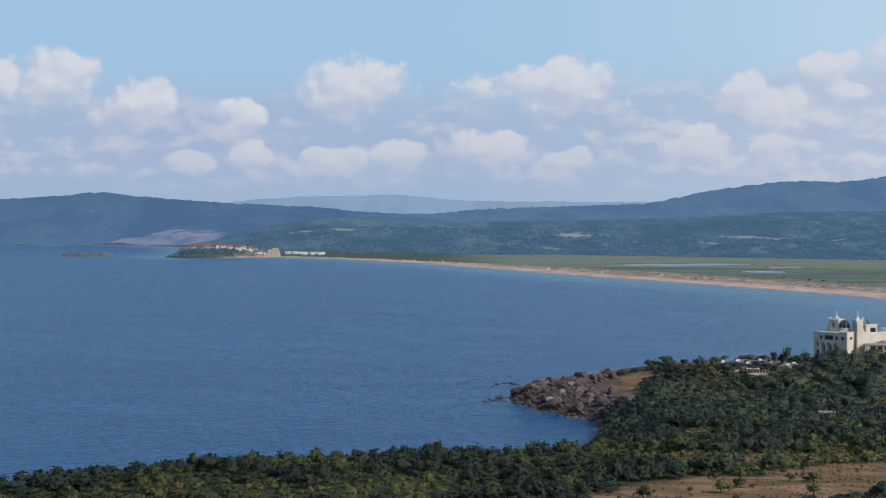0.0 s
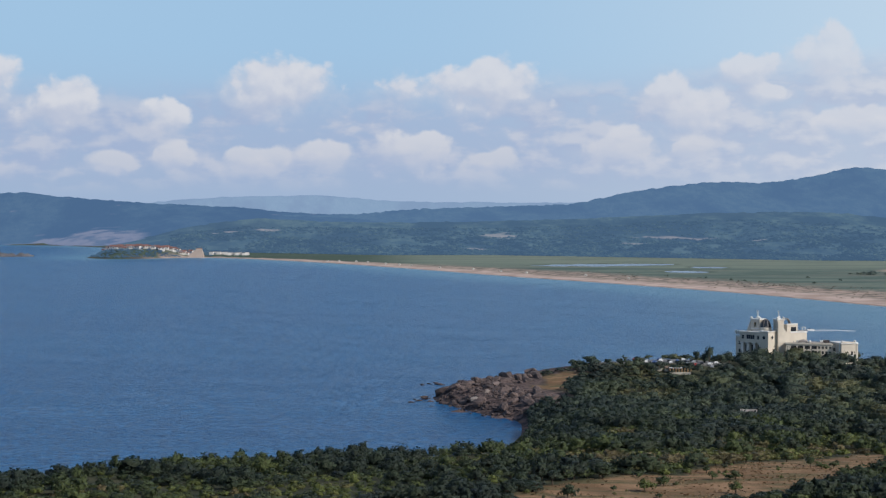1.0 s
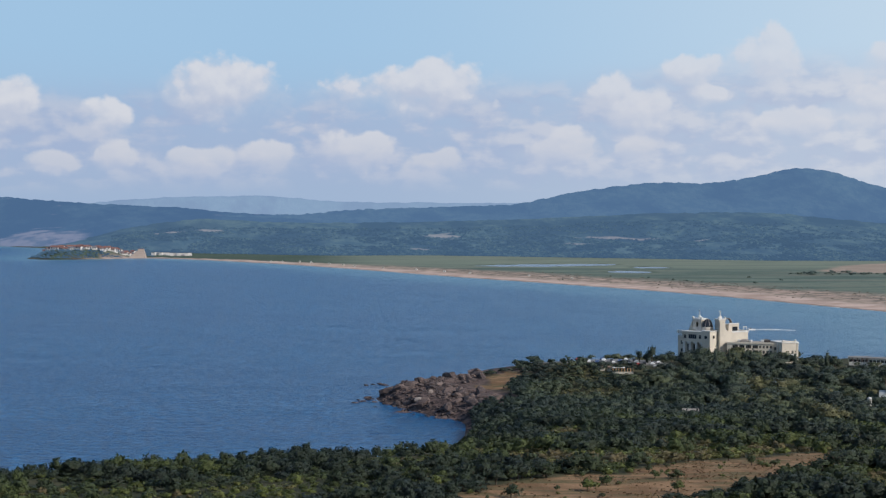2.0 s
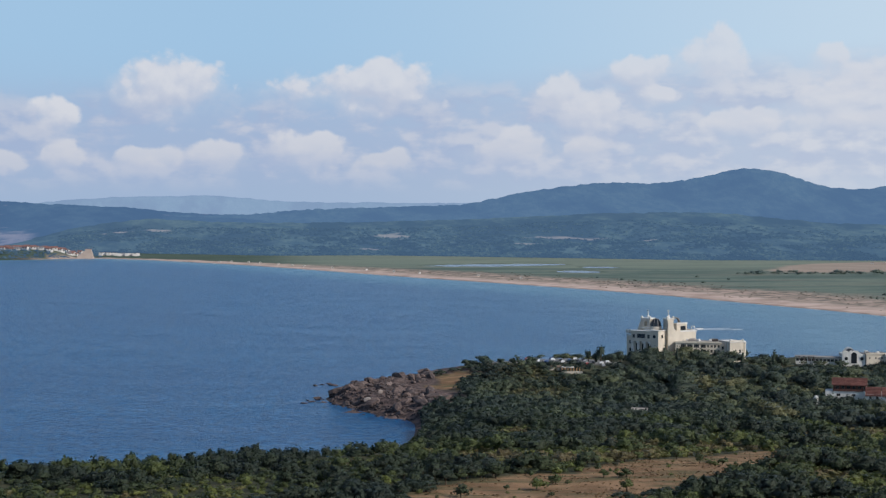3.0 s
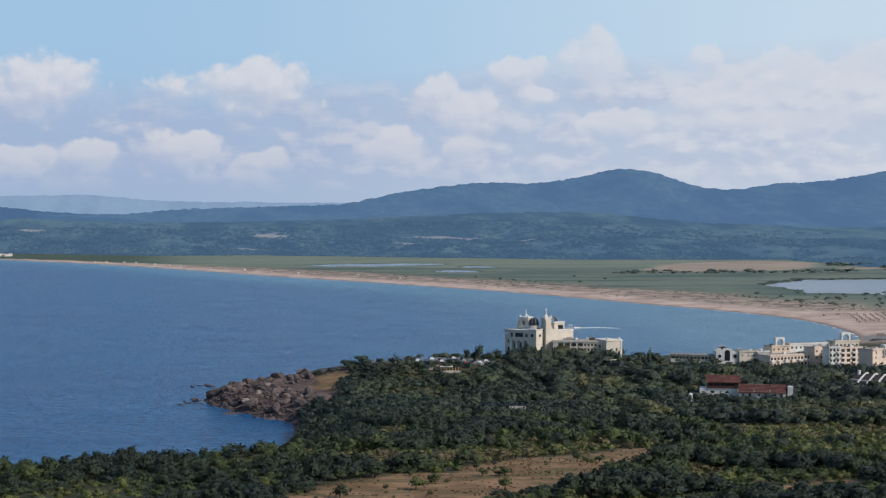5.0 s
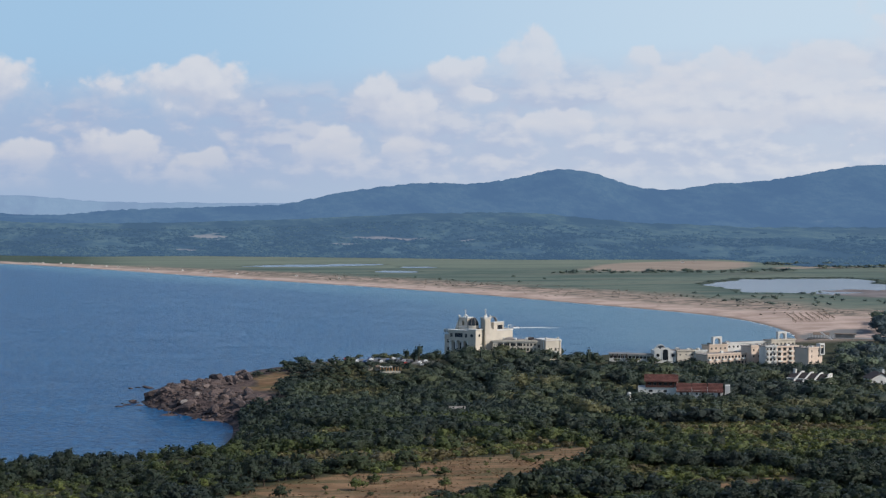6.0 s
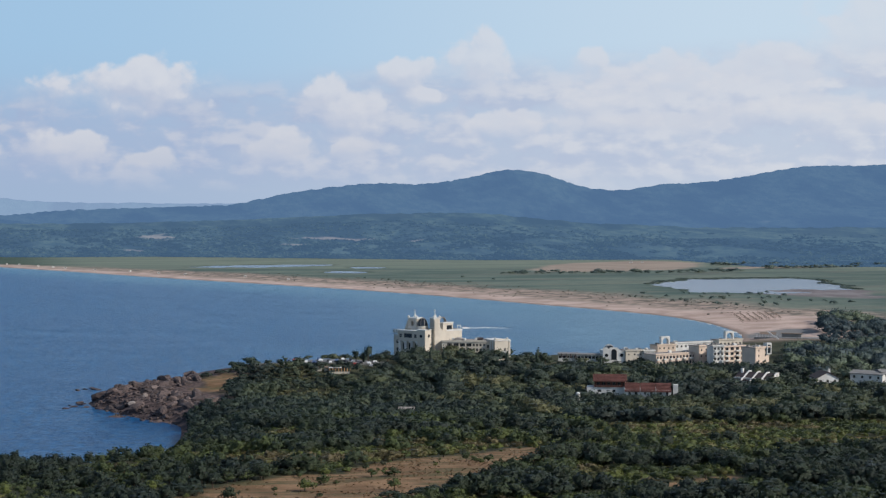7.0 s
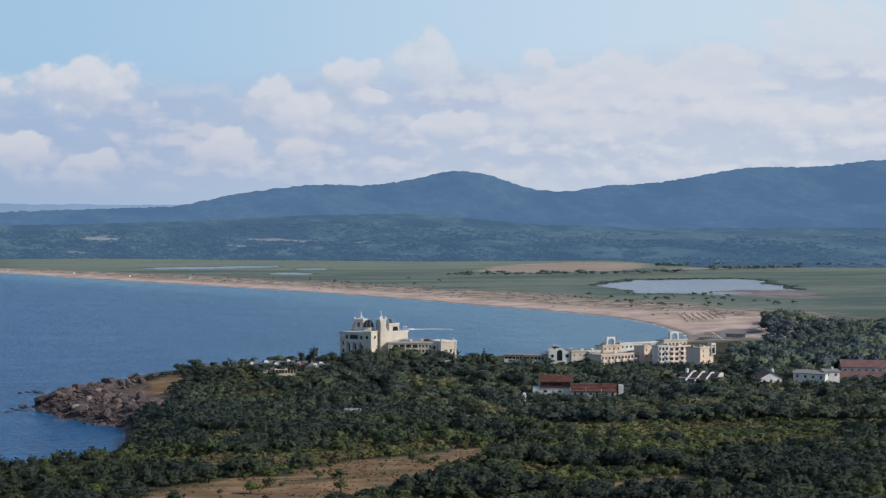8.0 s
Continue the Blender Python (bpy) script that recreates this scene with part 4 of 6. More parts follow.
# ---- the resort by the beach ----
def block(name, label, x, y, turn, w, d, h, mat, storeys=3, bays=8, win=(1.4, 1.6), balcony=True, portal=None, sink=3.0, category="hotel block"):
    z = ground_at(x, y)
    top = thing(name, label, category, x, y, z, turn, "resort blocks" if category == "hotel block" else "")
    gap = w / bays
    sh = h / storeys
    holes = []
    for k in range(storeys):
        holes += row(gap / 2, gap, bays, sh * k + sh * 0.28, min(win[0], gap * 0.75), min(win[1], sh * 0.62))
    wall_with_windows(top, pose(-w / 2, 0, 0), w, -sink, h, holes, mat, 0.35, "front_wall")
    part("body", box(-w / 2, w / 2, 0.6, d, -sink, h - 0.05), mat, top)
    side = max(2, int(d / 4.5))
    holes = []
    for k in range(storeys):
        holes += row(d / side / 2, d / side, side, sh * k + sh * 0.28, 1.2, min(1.5, sh * 0.6))
    wall_with_windows(top, pose(w / 2 + 0.35, 0, 0, 0, 0, 90), d, -sink, h, holes, mat, 0.35, "side_wall")
    part("roof", box(-w / 2 - 0.4, w / 2 + 0.75, -0.4, d + 0.4, h, h + 0.35), GREY_ROOF, top)
    bm = box(-w / 2 - 0.45, w / 2 + 0.8, -0.45, -0.15, h, h + 0.9)
    box(w / 2 + 0.5, w / 2 + 0.8, -0.15, d + 0.4, h, h + 0.9, bm)
    part("parapet", bm, mat, top)
    if balcony:
        for k in range(1, storeys):
            for b in range(0, bays, 2):
                x0 = -w / 2 + gap * b + gap * 0.12
                part("balcony", box(x0, x0 + gap * 0.76, -1.2, -0.02, sh * k + sh * 0.06, sh * k + sh * 0.34), WHITE, top)
    for k in range(3):
        a, b = random.uniform(-w / 2 + 1, w / 2 - 3), random.uniform(2, max(d - 3, 2.5))
        part("roof_unit", box(a, a + random.uniform(1, 2.2), b, b + 1.4, h + 0.35, h + random.uniform(0.9, 1.7), bevel=0.05), random.choice((CONCRETE, WHITE)), top)
    if portal is not None:
        bm = box(-3.2, -2.2, 1.0, 3.4, h, h + 4.6)
        box(2.2, 3.2, 1.0, 3.4, h, h + 4.6, bm)
        box(-3.2, 3.2, 1.0, 3.4, h + 4.6, h + 5.5, bm)
        outline([(-2.2, h + 4.6)] + [(2.2 * math.cos(t), h + 2.6 + 2.0 * math.sin(t)) for t in np.linspace(math.pi, 0, 10)] + [(2.2, h + 4.6)], 1.0, 3.4, bm)
        ob = part("roof_portal", bm, WHITE, top, "white arched frame on the roof")
        ob.location.x = portal
    return top


def polar(bearing_deg, r):
    return r * math.sin(radians(bearing_deg)), r * math.cos(radians(bearing_deg))


def px8(px, r):
    """Plan position at the bearing of a picture column at the end of the turn."""
    return polar(16.8 + math.degrees(math.atan((px - 784) / 2827)), r)


def lobby():
    x, y = px8(991, 1000)
    z = ground_at(x, y) + 1.4
    top = thing("lobby_building", "white resort lobby with stepped gable and barrel vault", "hotel lobby", x, y, z, -12)
    w, h = 13.6, 7.2
    steps = [(-w / 2, -3), (w / 2, -3), (w / 2, h - 1.2), (w / 2 - 2.6, h - 1.2), (w / 2 - 3.6, h), (2.9, h), (2.4, h + 0.9), (-2.4, h + 0.9), (-2.9, h), (-w / 2 + 3.6, h), (-w / 2 + 2.6, h + 0.9), (-w / 2, h + 0.9)]
    part("gable_wall", outline(steps, 0, 0.6), WHITE, top)
    part("body", box(-w / 2 + 0.2, w / 2 - 0.2, 0.6, 16, -3, h - 1.4), WHITE, top)
    door = [(-1.7, 0.4), (1.7, 0.4)] + [(1.7 * math.cos(a), 5.4 + 1.7 * math.sin(a)) for a in np.linspace(0, math.pi, 12)]
    arch = part("arch_window", outline(door, -0.12, -0.02), GLASS, top, "tall arched dark window")
    rim = [(2.1 * math.cos(a), 5.4 + 2.1 * math.sin(a)) for a in np.linspace(0, math.pi, 14)] + [(-2.1, 0.4), (-1.72, 0.4)] + [(1.72 * math.cos(a), 5.4 + 1.72 * math.sin(a)) for a in np.linspace(math.pi, 0, 14)] + [(1.72, 0.4), (2.1, 0.4)]
    part("surround", outline(rim, -0.25, -0.01), WHITE, arch)
    for x0 in (-4.6, 4.8):
        ring = turned(part("round_window", tube(0, 0, 0, 0.15, 1.25, 1.25, 18), WHITE, top), pose(x0, -0.02, 3.3, 90))
        part("pane", tube(0, 0, 0.15, 0.2, 1.05, 1.05, 18), GLASS, ring)
    for k, (cy, r) in enumerate(((2.4, 2.9), (5.0, 3.2), (7.6, 3.4))):
        hoop = [(r * math.cos(a), h - 1.4 + 1.15 * r * math.sin(a)) for a in np.linspace(0, math.pi, 16)] + [((r - 0.3) * math.cos(a), h - 1.4 + 1.15 * (r - 0.3) * math.sin(a)) for a in np.linspace(math.pi, 0, 16)]
        part("vault_hoop", outline([(a - 2.0, b) for a, b in hoop], cy, cy + 0.35), WHITE, top)
    part("vault", outline([(2.95 * math.cos(a) - 2.0, h - 1.4 + 1.14 * 2.95 * math.sin(a)) for a in np.linspace(0, math.pi, 14)], 2.0, 9.0), VAULT, top, "dark glazed barrel vault")
    return top


def low_wing(name, label, px0, px1, r, h, mat, glazing=True):
    x, y = px8((px0 + px1) / 2, r)
    w = (px1 - px0) / 2827 * r
    z = ground_at(x, y)
    top = thing(name, label, "pavilion", x, y, z, -20)
    part("body", box(-w / 2, w / 2, 0.5, 9, -3, h), mat, top)
    part("roof", box(-w / 2 - 0.5, w / 2 + 0.5, -0.8, 9.5, h, h + 0.5), CONCRETE, top)
    n = max(3, int(w / 2.2))
    if glazing:
        holes = row(w / n / 2, w / n, n, h - 2.4, w / n * 0.8, 1.7)
        wall_with_windows(top, pose(-w / 2, 0, 0), w, -3, h, holes, WHITE, 0.35, "front_wall")
    return top


lobby()
low_wing("terrace_cafe", "low white terrace cafe with a flat roof", 893, 926, 1005, 4.6, WHITE)
for k in range(4):
    x, y = px8(899 + 8 * k, 996)
    up = thing("parasol", "folded dark terrace parasol beside the cafe", "parasol", x, y, ground_at(x, y) - 0.1, 0, "cafe parasols")
    part("pole", tube(0, 0, 0, 5.6, 0.08, 0.06, 6), WHITE_METAL, up)
    part("canopy", tube(0, 0, 3.4, 5.9, 0.75, 0.15, 8), DARK_ROOF, up)
low_wing("glazed_wing", "low glazed wing with a grey flat roof", 926, 971, 1004, 4.4, WHITE)


def span_block(label, px0, px1, r, eave, turn, d, mat, storeys, bays, win, balcony, portal=None):
    """A block from the bearing px0 at range r along its turned front to the bearing px1, its eaves at the given height."""
    x0, y0 = px8(px0, r)
    dx, dy = math.cos(radians(turn)), math.sin(radians(turn))
    b = math.atan2(*px8(px1, 1.0))
    w = (y0 * math.sin(b) - x0 * math.cos(b)) / (dx * math.cos(b) - dy * math.sin(b))
    x, y = x0 + dx * w / 2, y0 + dy * w / 2
    return block("hotel_block", label, x, y, turn, w, d, eave - ground_at(x, y), mat, storeys, bays, win, balcony, portal)


span_block("pink-grey plain-walled resort block beside the lobby", 1012, 1043, 1000, 9.8, -2, 11, CREAM, 2, 3, (1.0, 1.0), False)
span_block("small white glazed resort block", 1044, 1062, 1002, 9.6, 4, 9, WHITE, 2, 3, (1.6, 1.8), False)
span_block("long cream resort block with a row of small windows", 1065, 1140, 981, 9.2, 16, 12, PEACH, 2, 13, (1.7, 1.7), True)
span_block("ochre rear resort block with a white roof frame", 1068, 1099, 1012, 12.4, 10, 9, OCHRE, 3, 4, (1.2, 1.3), False, 0.0)
span_block("long rear resort wing with a white parapet", 1099, 1172, 1020, 13.2, 10, 8, WHITE, 3, 10, (1.4, 1.4), False)
span_block("peach stepped resort block", 1141, 1166, 996, 13.6, 16, 10, PEACH, 3, 3, (1.2, 1.3), False)
span_block("white resort block with stacked bays", 1166, 1184, 984, 14.8, 2, 9, WHITE, 4, 3, (1.5, 1.7), True)
span_block("peach resort block with dark loggias", 1185, 1222, 990, 14.0, 12, 10, PEACH, 4, 4, (2.4, 2.0), True)
span_block("cream rear resort wing with a white roof frame", 1176, 1216, 1032, 14.6, 8, 9, CREAM, 3, 6, (1.4, 1.4), False, 0.0)
end_block = span_block("sunlit peach end block with a white arched bay", 1240, 1263, 972, 15.2, 22, 11, PEACH, 4, 2, (0.9, 1.4), False)
bay = box(3.4, 7.2, -0.9, 2.2, 8.4, 9.0)
box(3.4, 3.9, -0.9, 2.2, 9.0, 14.2, bay)
box(6.7, 7.2, -0.9, 2.2, 9.0, 14.2, bay)
box(3.4, 7.2, -0.9, 2.2, 14.2, 15.2, bay)
part("arched_bay", bay, WHITE, end_block, "white framed bay at the corner")
part("bay_glass", outline([(3.9, 9.0), (6.7, 9.0)] + [(5.3 + 1.4 * math.cos(t), 12.6 + 1.5 * math.sin(t)) for t in np.linspace(0, math.pi, 10)], -0.4, -0.2), GLASS, end_block)


# ---- houses on the slope ----
def gable_roof(w, d, h, over, mat, parent, z, name="roof", along="x"):
    t = 0.35
    if along == "x":
        pts = [(-over, -over * 2 * h / d), (d / 2, h), (d + over, -over * 2 * h / d), (d + over, -over * 2 * h / d - t), (d / 2, h - t), (-over, -over * 2 * h / d - t)]
        ob = part(name, outline(pts, -w / 2 - over, w / 2 + over), mat, parent)
        return turned(ob, pose(0, 0, z, 0, 0, 90))
    pts = [(-w / 2 - over, -over * 2 * h / w), (0, h), (w / 2 + over, -over * 2 * h / w), (w / 2 + over, -over * 2 * h / w - t), (0, h - t), (-w / 2 - over, -over * 2 * h / w - t)]
    return turned(part(name, outline(pts, -over, d + over), mat, parent), pose(0, 0, z))


def tile_courses(parent, w, d, h, z, over=0.6):
    """Rows of tiles on the near slope of a roof whose ridge runs along x."""
    n = 9
    for k in range(n):
        a, b = k / n, (k + 1) / n
        y0, z0 = -over + (d / 2 + over) * a, z - over * 2 * h / d + (h + over * 2 * h / d) * a
        part("tile_course", box(-w / 2 - over, w / 2 + over, y0, y0 + (d / 2 + over) / n * 1.05, z0 + 0.02, z0 + 0.16), RED_TILE, parent)


def red_house():
    x, y = px8(984, 770)
    z = 9.6
    top = thing("red_roofed_house", "white and brown house with red tiled roofs among trees", "house", x, y, z, -21)
    part("lower_wall", box(-11.0, 6.5, 0.5, 9, -4, 3.4), WHITE, top)
    wall_with_windows(top, pose(-11.0, 0.1, 0), 17.5, -4, 3.4, [(6.0, 1.1, 1.8, 1.2), (13.0, 1.1, 1.4, 1.2)], WHITE, 0.35, "front_wall")
    holes = row(1.9, 2.5, 6, 4.4, 1.5, 1.4)
    wall_with_windows(top, pose(-7.4, 0.9, 0), 14.8, 3.4, 6.7, holes, BROWN_WOOD, 0.3, "upper_wall")
    part("upper_body", box(-7.4, 7.4, 1.3, 9, 3.4, 6.7), BROWN_WOOD, top)
    part("balcony_rail", box(-7.6, 7.6, -0.3, -0.15, 3.5, 4.4), BROWN_WOOD, top)
    roof = gable_roof(14.8, 9, 2.4, 0.7, RED_TILE, top, 7.0)
    tile_courses(top, 14.8, 9, 2.4, 7.05)
    part("gable_end", outline([(0.8, 3.0), (9, 3.0), (9, 6.6), (4.6, 9.1), (0.8, 6.6)], 0, 0.3), WHITE, top).matrix_basis = pose(7.75, 0, 0, 0, 0, 90)
    part("porch_wall", outline([(6.4, -4), (9.4, -4), (8.6, 3.0), (6.4, 4.0)], -1.2, 0.05), WHITE, top, "white sloping porch wall")
    ob = thing("red_roofed_annexe", "low white annexe with three red tiled roofs", "house", *px8(1050, 766), z + 0.2, -22)
    for k in range(3):
        x0 = -10.6 + 7.4 * k
        part("wall", box(x0, x0 + 7.2, 0.4, 8, -4, 2.6), WHITE, ob)
        wall_with_windows(ob, pose(x0, 0, 0), 7.2, -4, 2.6, [(5.2, -0.4, 1.1, 2.2), (2.2, 0.5, 1.0, 1.1)], WHITE, 0.35, "front_wall")
        for j in range(6):
            a = j / 6
            part("tile_course", box(x0 - 0.15, x0 + 7.15, -0.7 + 5.2 * a, -0.7 + 5.2 * a + 0.95, 2.3 + 3.4 * a, 2.55 + 3.4 * a), RED_TILE, ob)
        part("roof", outline([(-0.7, 2.1), (4.6, 5.6), (8.4, 2.6), (8.4, 2.3), (4.6, 5.2), (-0.7, 1.8)], x0, x0 + 7.1), RED_TILE, ob).matrix_basis = Matrix(((0, 1, 0, 0), (1, 0, 0, 0), (0, 0, 1, 0), (0, 0, 0, 1)))
        part("fire_wall", box(x0 - 0.25, x0 + 0.02, -0.4, 8.2, -4, 3.2), WHITE, ob)
    part("end_tower", box(12.2, 14.6, 1, 4.4, -4, 5.2, bevel=0.08), WHITE, ob, "white end tower")
    tank = thing("garden_chapel", "small white domed garden shrine in the bushes", "shrine", *px8(928, 752), ground_at(*px8(928, 752)), -20)
    part("base", tube(0, 0, 0, 5.0, 0.95, 0.85, 12), WHITE, tank)
    part("dome", ball(0, 0, 5.0, 1.1, 1.2, 14, 8), WHITE, tank)


red_house()


def terraced_house():
    x, y = px8(1233, 852)
    top = thing("terraced_house", "terraced house with dark roofs and white sloping party walls", "house", x, y, ground_at(x, y) + 0.4, -58)
    for k in range(4):
        x0 = -11.4 + 5.6 * k
        part("wall", box(x0, x0 + 5.4, 0.5, 9, -3, 3.6), WHITE, top)
        part("roof", outline([(-0.6, 2.4), (6.4, 6.4), (6.4, 6.0), (-0.6, 2.0)], x0, x0 + 5.4), DARK_ROOF, top).matrix_basis = Matrix(((0, 1, 0, 0), (1, 0, 0, 0), (0, 0, 1, 0), (0, 0, 0, 1)))
        part("party_wall", outline([(-1.6, -3), (8.6, -3), (8.6, 6.9), (6.2, 6.9), (-1.6, 2.6)], x0 + 5.4, x0 + 6.1), WHITE, top).matrix_basis = Matrix(((0, 1, 0, 0), (1, 0, 0, 0), (0, 0, 1, 0), (0, 0, 0, 1)))
        window(top, pose(x0 + 2.7, 0.28, 0.6), 1.6, 1.3)
    part("chimney", box(-9.8, -8.5, 5, 6.2, 4, 8.0, bevel=0.05), WHITE, top)
    return top


terraced_house()


def white_house(px0, px1, r, h, ridge, label, turn, roof_mat, along="y", d=10.0, name="white_house", lift=0.0, eave=None):
    x, y = px8((px0 + px1) / 2, r)
    w = (px1 - px0) / 2827 * r
    if eave is not None:
        h = eave - ground_at(x, y) - 0.35
    top = thing(name, label, "house", x, y, ground_at(x, y) + lift, turn)
    n = max(2, int(w / 3.5))
    wall_with_windows(top, pose(-w / 2, 0, 0), w, -5, h, row(w / n / 2, w / n, n, h - 2.3, 1.3, 1.4), WHITE, 0.35, "front_wall")
    part("body", box(-w / 2, w / 2, 0.5, d, -3, h - 0.02), WHITE, top)
    if along == "y":
        part("gable", outline([(-w / 2, h), (w / 2, h), (0, h + ridge - 0.3)], 0.05, 0.35), WHITE, top)
    gable_roof(w, d, ridge, 0.5, roof_mat, top, h + 0.35, along=along)
    part("chimney", box(w / 4, w / 4 + 1.0, d / 2 + 1, d / 2 + 2, h, h + ridge + 1.2), WHITE, top)
    return top


white_house(1347, 1386, 858, 4.4, 3.0, "white gabled house with a dark roof behind trees", -6, DARK_ROOF)
white_house(1405, 1462, 866, 4.0, 1.2, "grey-white house with a shallow pale roof", -50, CONCRETE, "x", 12, eave=12.4)
white_house(1460, 1488, 868, 4.6, 0.8, "white house with a pale flat roof and chimney", -8, CONCRETE, "x", 9, eave=13.6)
white_house(1495, 1600, 930, 5.0, 3.0, "long house with white walls and a faded red tiled roof", -26, FADED_TILE, "x", 26, eave=10.2)
white_house(1488, 1640, 898, 4.4, 3.0, "low wing with a broad faded red roof and white fascia", -28, FADED_TILE, "x", 22, eave=7.2)


def shed():
    x, y = px8(624, 690)
    top = thing("shed", "small grey shed with a sloping roof in the scrub", "shed", x, y, ground_at(x, y), -14)
    part("wall", box(-3.2, 3.2, 0, 4, -1, 3.0), CONCRETE, top)
    ob = part("roof", box(-3.6, 3.6, -0.5, 4.5, 0, 0.25), GREY_ROOF, top)
    ob.matrix_basis = pose(0, 0, 3.0, 14)
    part("door", box(-0.6, 0.6, -0.06, -0.01, 0, 2.0), DARK_ROOF, top)


shed()


# ---- car park on the headland ----
def car(paint, label):
    top = thing("car", label, "car", 0, 0, 0, 0, "parked cars")
    prof = [(-2.1, 0.35), (2.1, 0.35), (2.15, 0.75), (1.25, 0.92), (0.6, 1.42), (-1.1, 1.45), (-1.75, 1.0), (-2.15, 0.9)]
    part("body", outline(prof, -0.85, 0.85), paint, top)
    glass = [(1.05, 0.98), (0.52, 1.36), (-1.02, 1.39), (-1.5, 1.0)]
    part("windows", outline(glass, -0.87, 0.87), GLASS, top)
    for sx in (-1.35, 1.35):
        for sy in (-0.88, 0.70):
            wheel = turned(part("wheel", tube(0, 0, 0, 0.18, 0.32, 0.32, 12), RUBBER, top), pose(sx, sy, 0.32, -90))
            part("rim", tube(0, 0, -0.01 , 0.19, 0.19, 0.19, 8), WHITE_METAL, wheel)
    return top


PAINTS = [painted("car_white", (0.75, 0.75, 0.75), 0.95, 1.0, 0.3), painted("car_silver", (0.45, 0.46, 0.48), 0.95, 1.0, 0.3, 3.0, 0.4), painted("car_dark", (0.04, 0.045, 0.055), 0.9, 1.0, 0.3), painted("car_blue", (0.06, 0.11, 0.25), 0.9, 1.0, 0.3), painted("car_red", (0.35, 0.05, 0.04), 0.9, 1.0, 0.3)]
LABELS = ["white car parked on the headland", "silver car parked on the headland", "dark car parked on the headland", "blue car parked on the headland", "red car parked on the headland"]
kinds = [car(p, t) for p, t in zip(PAINTS, LABELS)]
used = set()
for j in range(3):
    for k in range(13):
        if random.random() < 0.2:
            continue
        x, y = 139 + 4.3 * k + 0.3 * j, 869 + 7.0 * j - 0.30 * 4.3 * k
        n = random.choice((0, 0, 0, 1, 1, 2, 2, 3, 4))
        m = pose(x, y, ground_at(x, y) + 0.02, 0, 0, 72 + random.uniform(-6, 6) + random.choice((0, 180)))
        if n not in used:
            used.add(n)
            kinds[n].matrix_world = m
        else:
            copy_thing(kinds[n], m)
for n in range(5):
    if n not in used:
        x, y = 150 + 5 * n, 892 - 1.5 * n
        kinds[n].matrix_world = pose(x, y, ground_at(x, y) + 0.02, 0, 0, 70)


def car_park_wall():
    x, y = px8(505, 853)
    z = ground_at(x, y)
    top = thing("car_park_wall", "low pale wall with orange pillars below the car park", "wall", x, y, z, -10)
    part("plinth", box(-5.6, 5.6, 0, 0.4, -1, 1.3), CREAM, top)
    part("roof_slab", box(-5.8, 1.0, 0.2, 4.5, 3.2, 3.5), WHITE, top)
    for k in range(8):
        part("pillar", box(-5.5 + 1.55 * k, -5.1 + 1.55 * k, -0.05, 0.45, 1.3, 3.2, bevel=0.04), ORANGE, top)
    for k in range(3):
        xx, yy = px8(455 + 14 * k, 858)
        ob = thing("stall", "small pale stall with a thatched awning", "stall", xx, yy, ground_at(xx, yy), -10 + 12 * k, "stalls by the car park")
        part("counter", box(-1.3, 1.3, 0, 2.0, 0, 2.1, bevel=0.05), CREAM, ob)
        part("awning", outline([(-0.9, 2.15), (2.3, 2.6), (2.3, 2.45), (-0.9, 2.0)], -1.5, 1.5), STRAW_SHADE, ob).matrix_basis = pose(0, 0, 0, 0, 0, 90)


car_park_wall()


# ---- beach: huts, parasols, walkway ----
def hut(label, k):
    top = thing("beach_hut", label, "hut", 0, 0, 0, 0, "huts along the beach")
    part("cabin", box(-4 * k, 4 * k, -3 * k, 3 * k, -0.5, 4.2 * k, bevel=0.05), WHITE, top)
    part("roof", outline([(-4.6 * k, 4.0 * k), (0, 6.0 * k), (4.6 * k, 4.0 * k), (4.6 * k, 3.8 * k), (0, 5.7 * k), (-4.6 * k, 3.8 * k)], -3.4 * k, 3.4 * k), GREY_ROOF, top)
    part("door", box(-0.8 * k, 0.8 * k, -3.1 * k, -3.02 * k, 0, 2.6 * k), DARK_ROOF, top)
    return top


first = hut("small white hut on the sand beside the marsh", 0.38)
spots = [(-70, 2800), (-50, 2790), (-20, 2760), (0, 2730), (30, 2665), (52, 2620), (70, 2585), (112, 2500), (160, 2425), (196, 2350), (228, 2290), (300, 2190), (345, 2100)]
for k, (x, y) in enumerate(spots):
    m = pose(x, y, ground_at(x, y) + 0.3, 0, 0, random.uniform(-30, 30))
    if k:
        copy_thing(first, m)
    else:
        first.matrix_world = m

first = thing("beach_parasol", "brown straw beach parasol standing on the sand", "parasol", 0, 0, 0, 0, "beach parasols")
part("pole", tube(0, 0, -0.3, 2.3, 0.05, 0.05, 6), BARK, first)
part("canopy", tube(0, 0, 2.0, 2.6, 1.05, 0.08, 10), STRAW_SHADE, first)
for j in range(7):
    for k in range(14):
        x, y = 596 + 7.0 * j + 1.9 * k, 1248 + 2.2 * j + 5.4 * k
        x, y = x + random.uniform(-0.6, 0.6), y + random.uniform(-0.6, 0.6)
        m = pose(x, y, ground_at(x, y), 0, 0, random.uniform(0, 90))
        if j or k:
            copy_thing(first, m)
        else:
            first.matrix_world = m


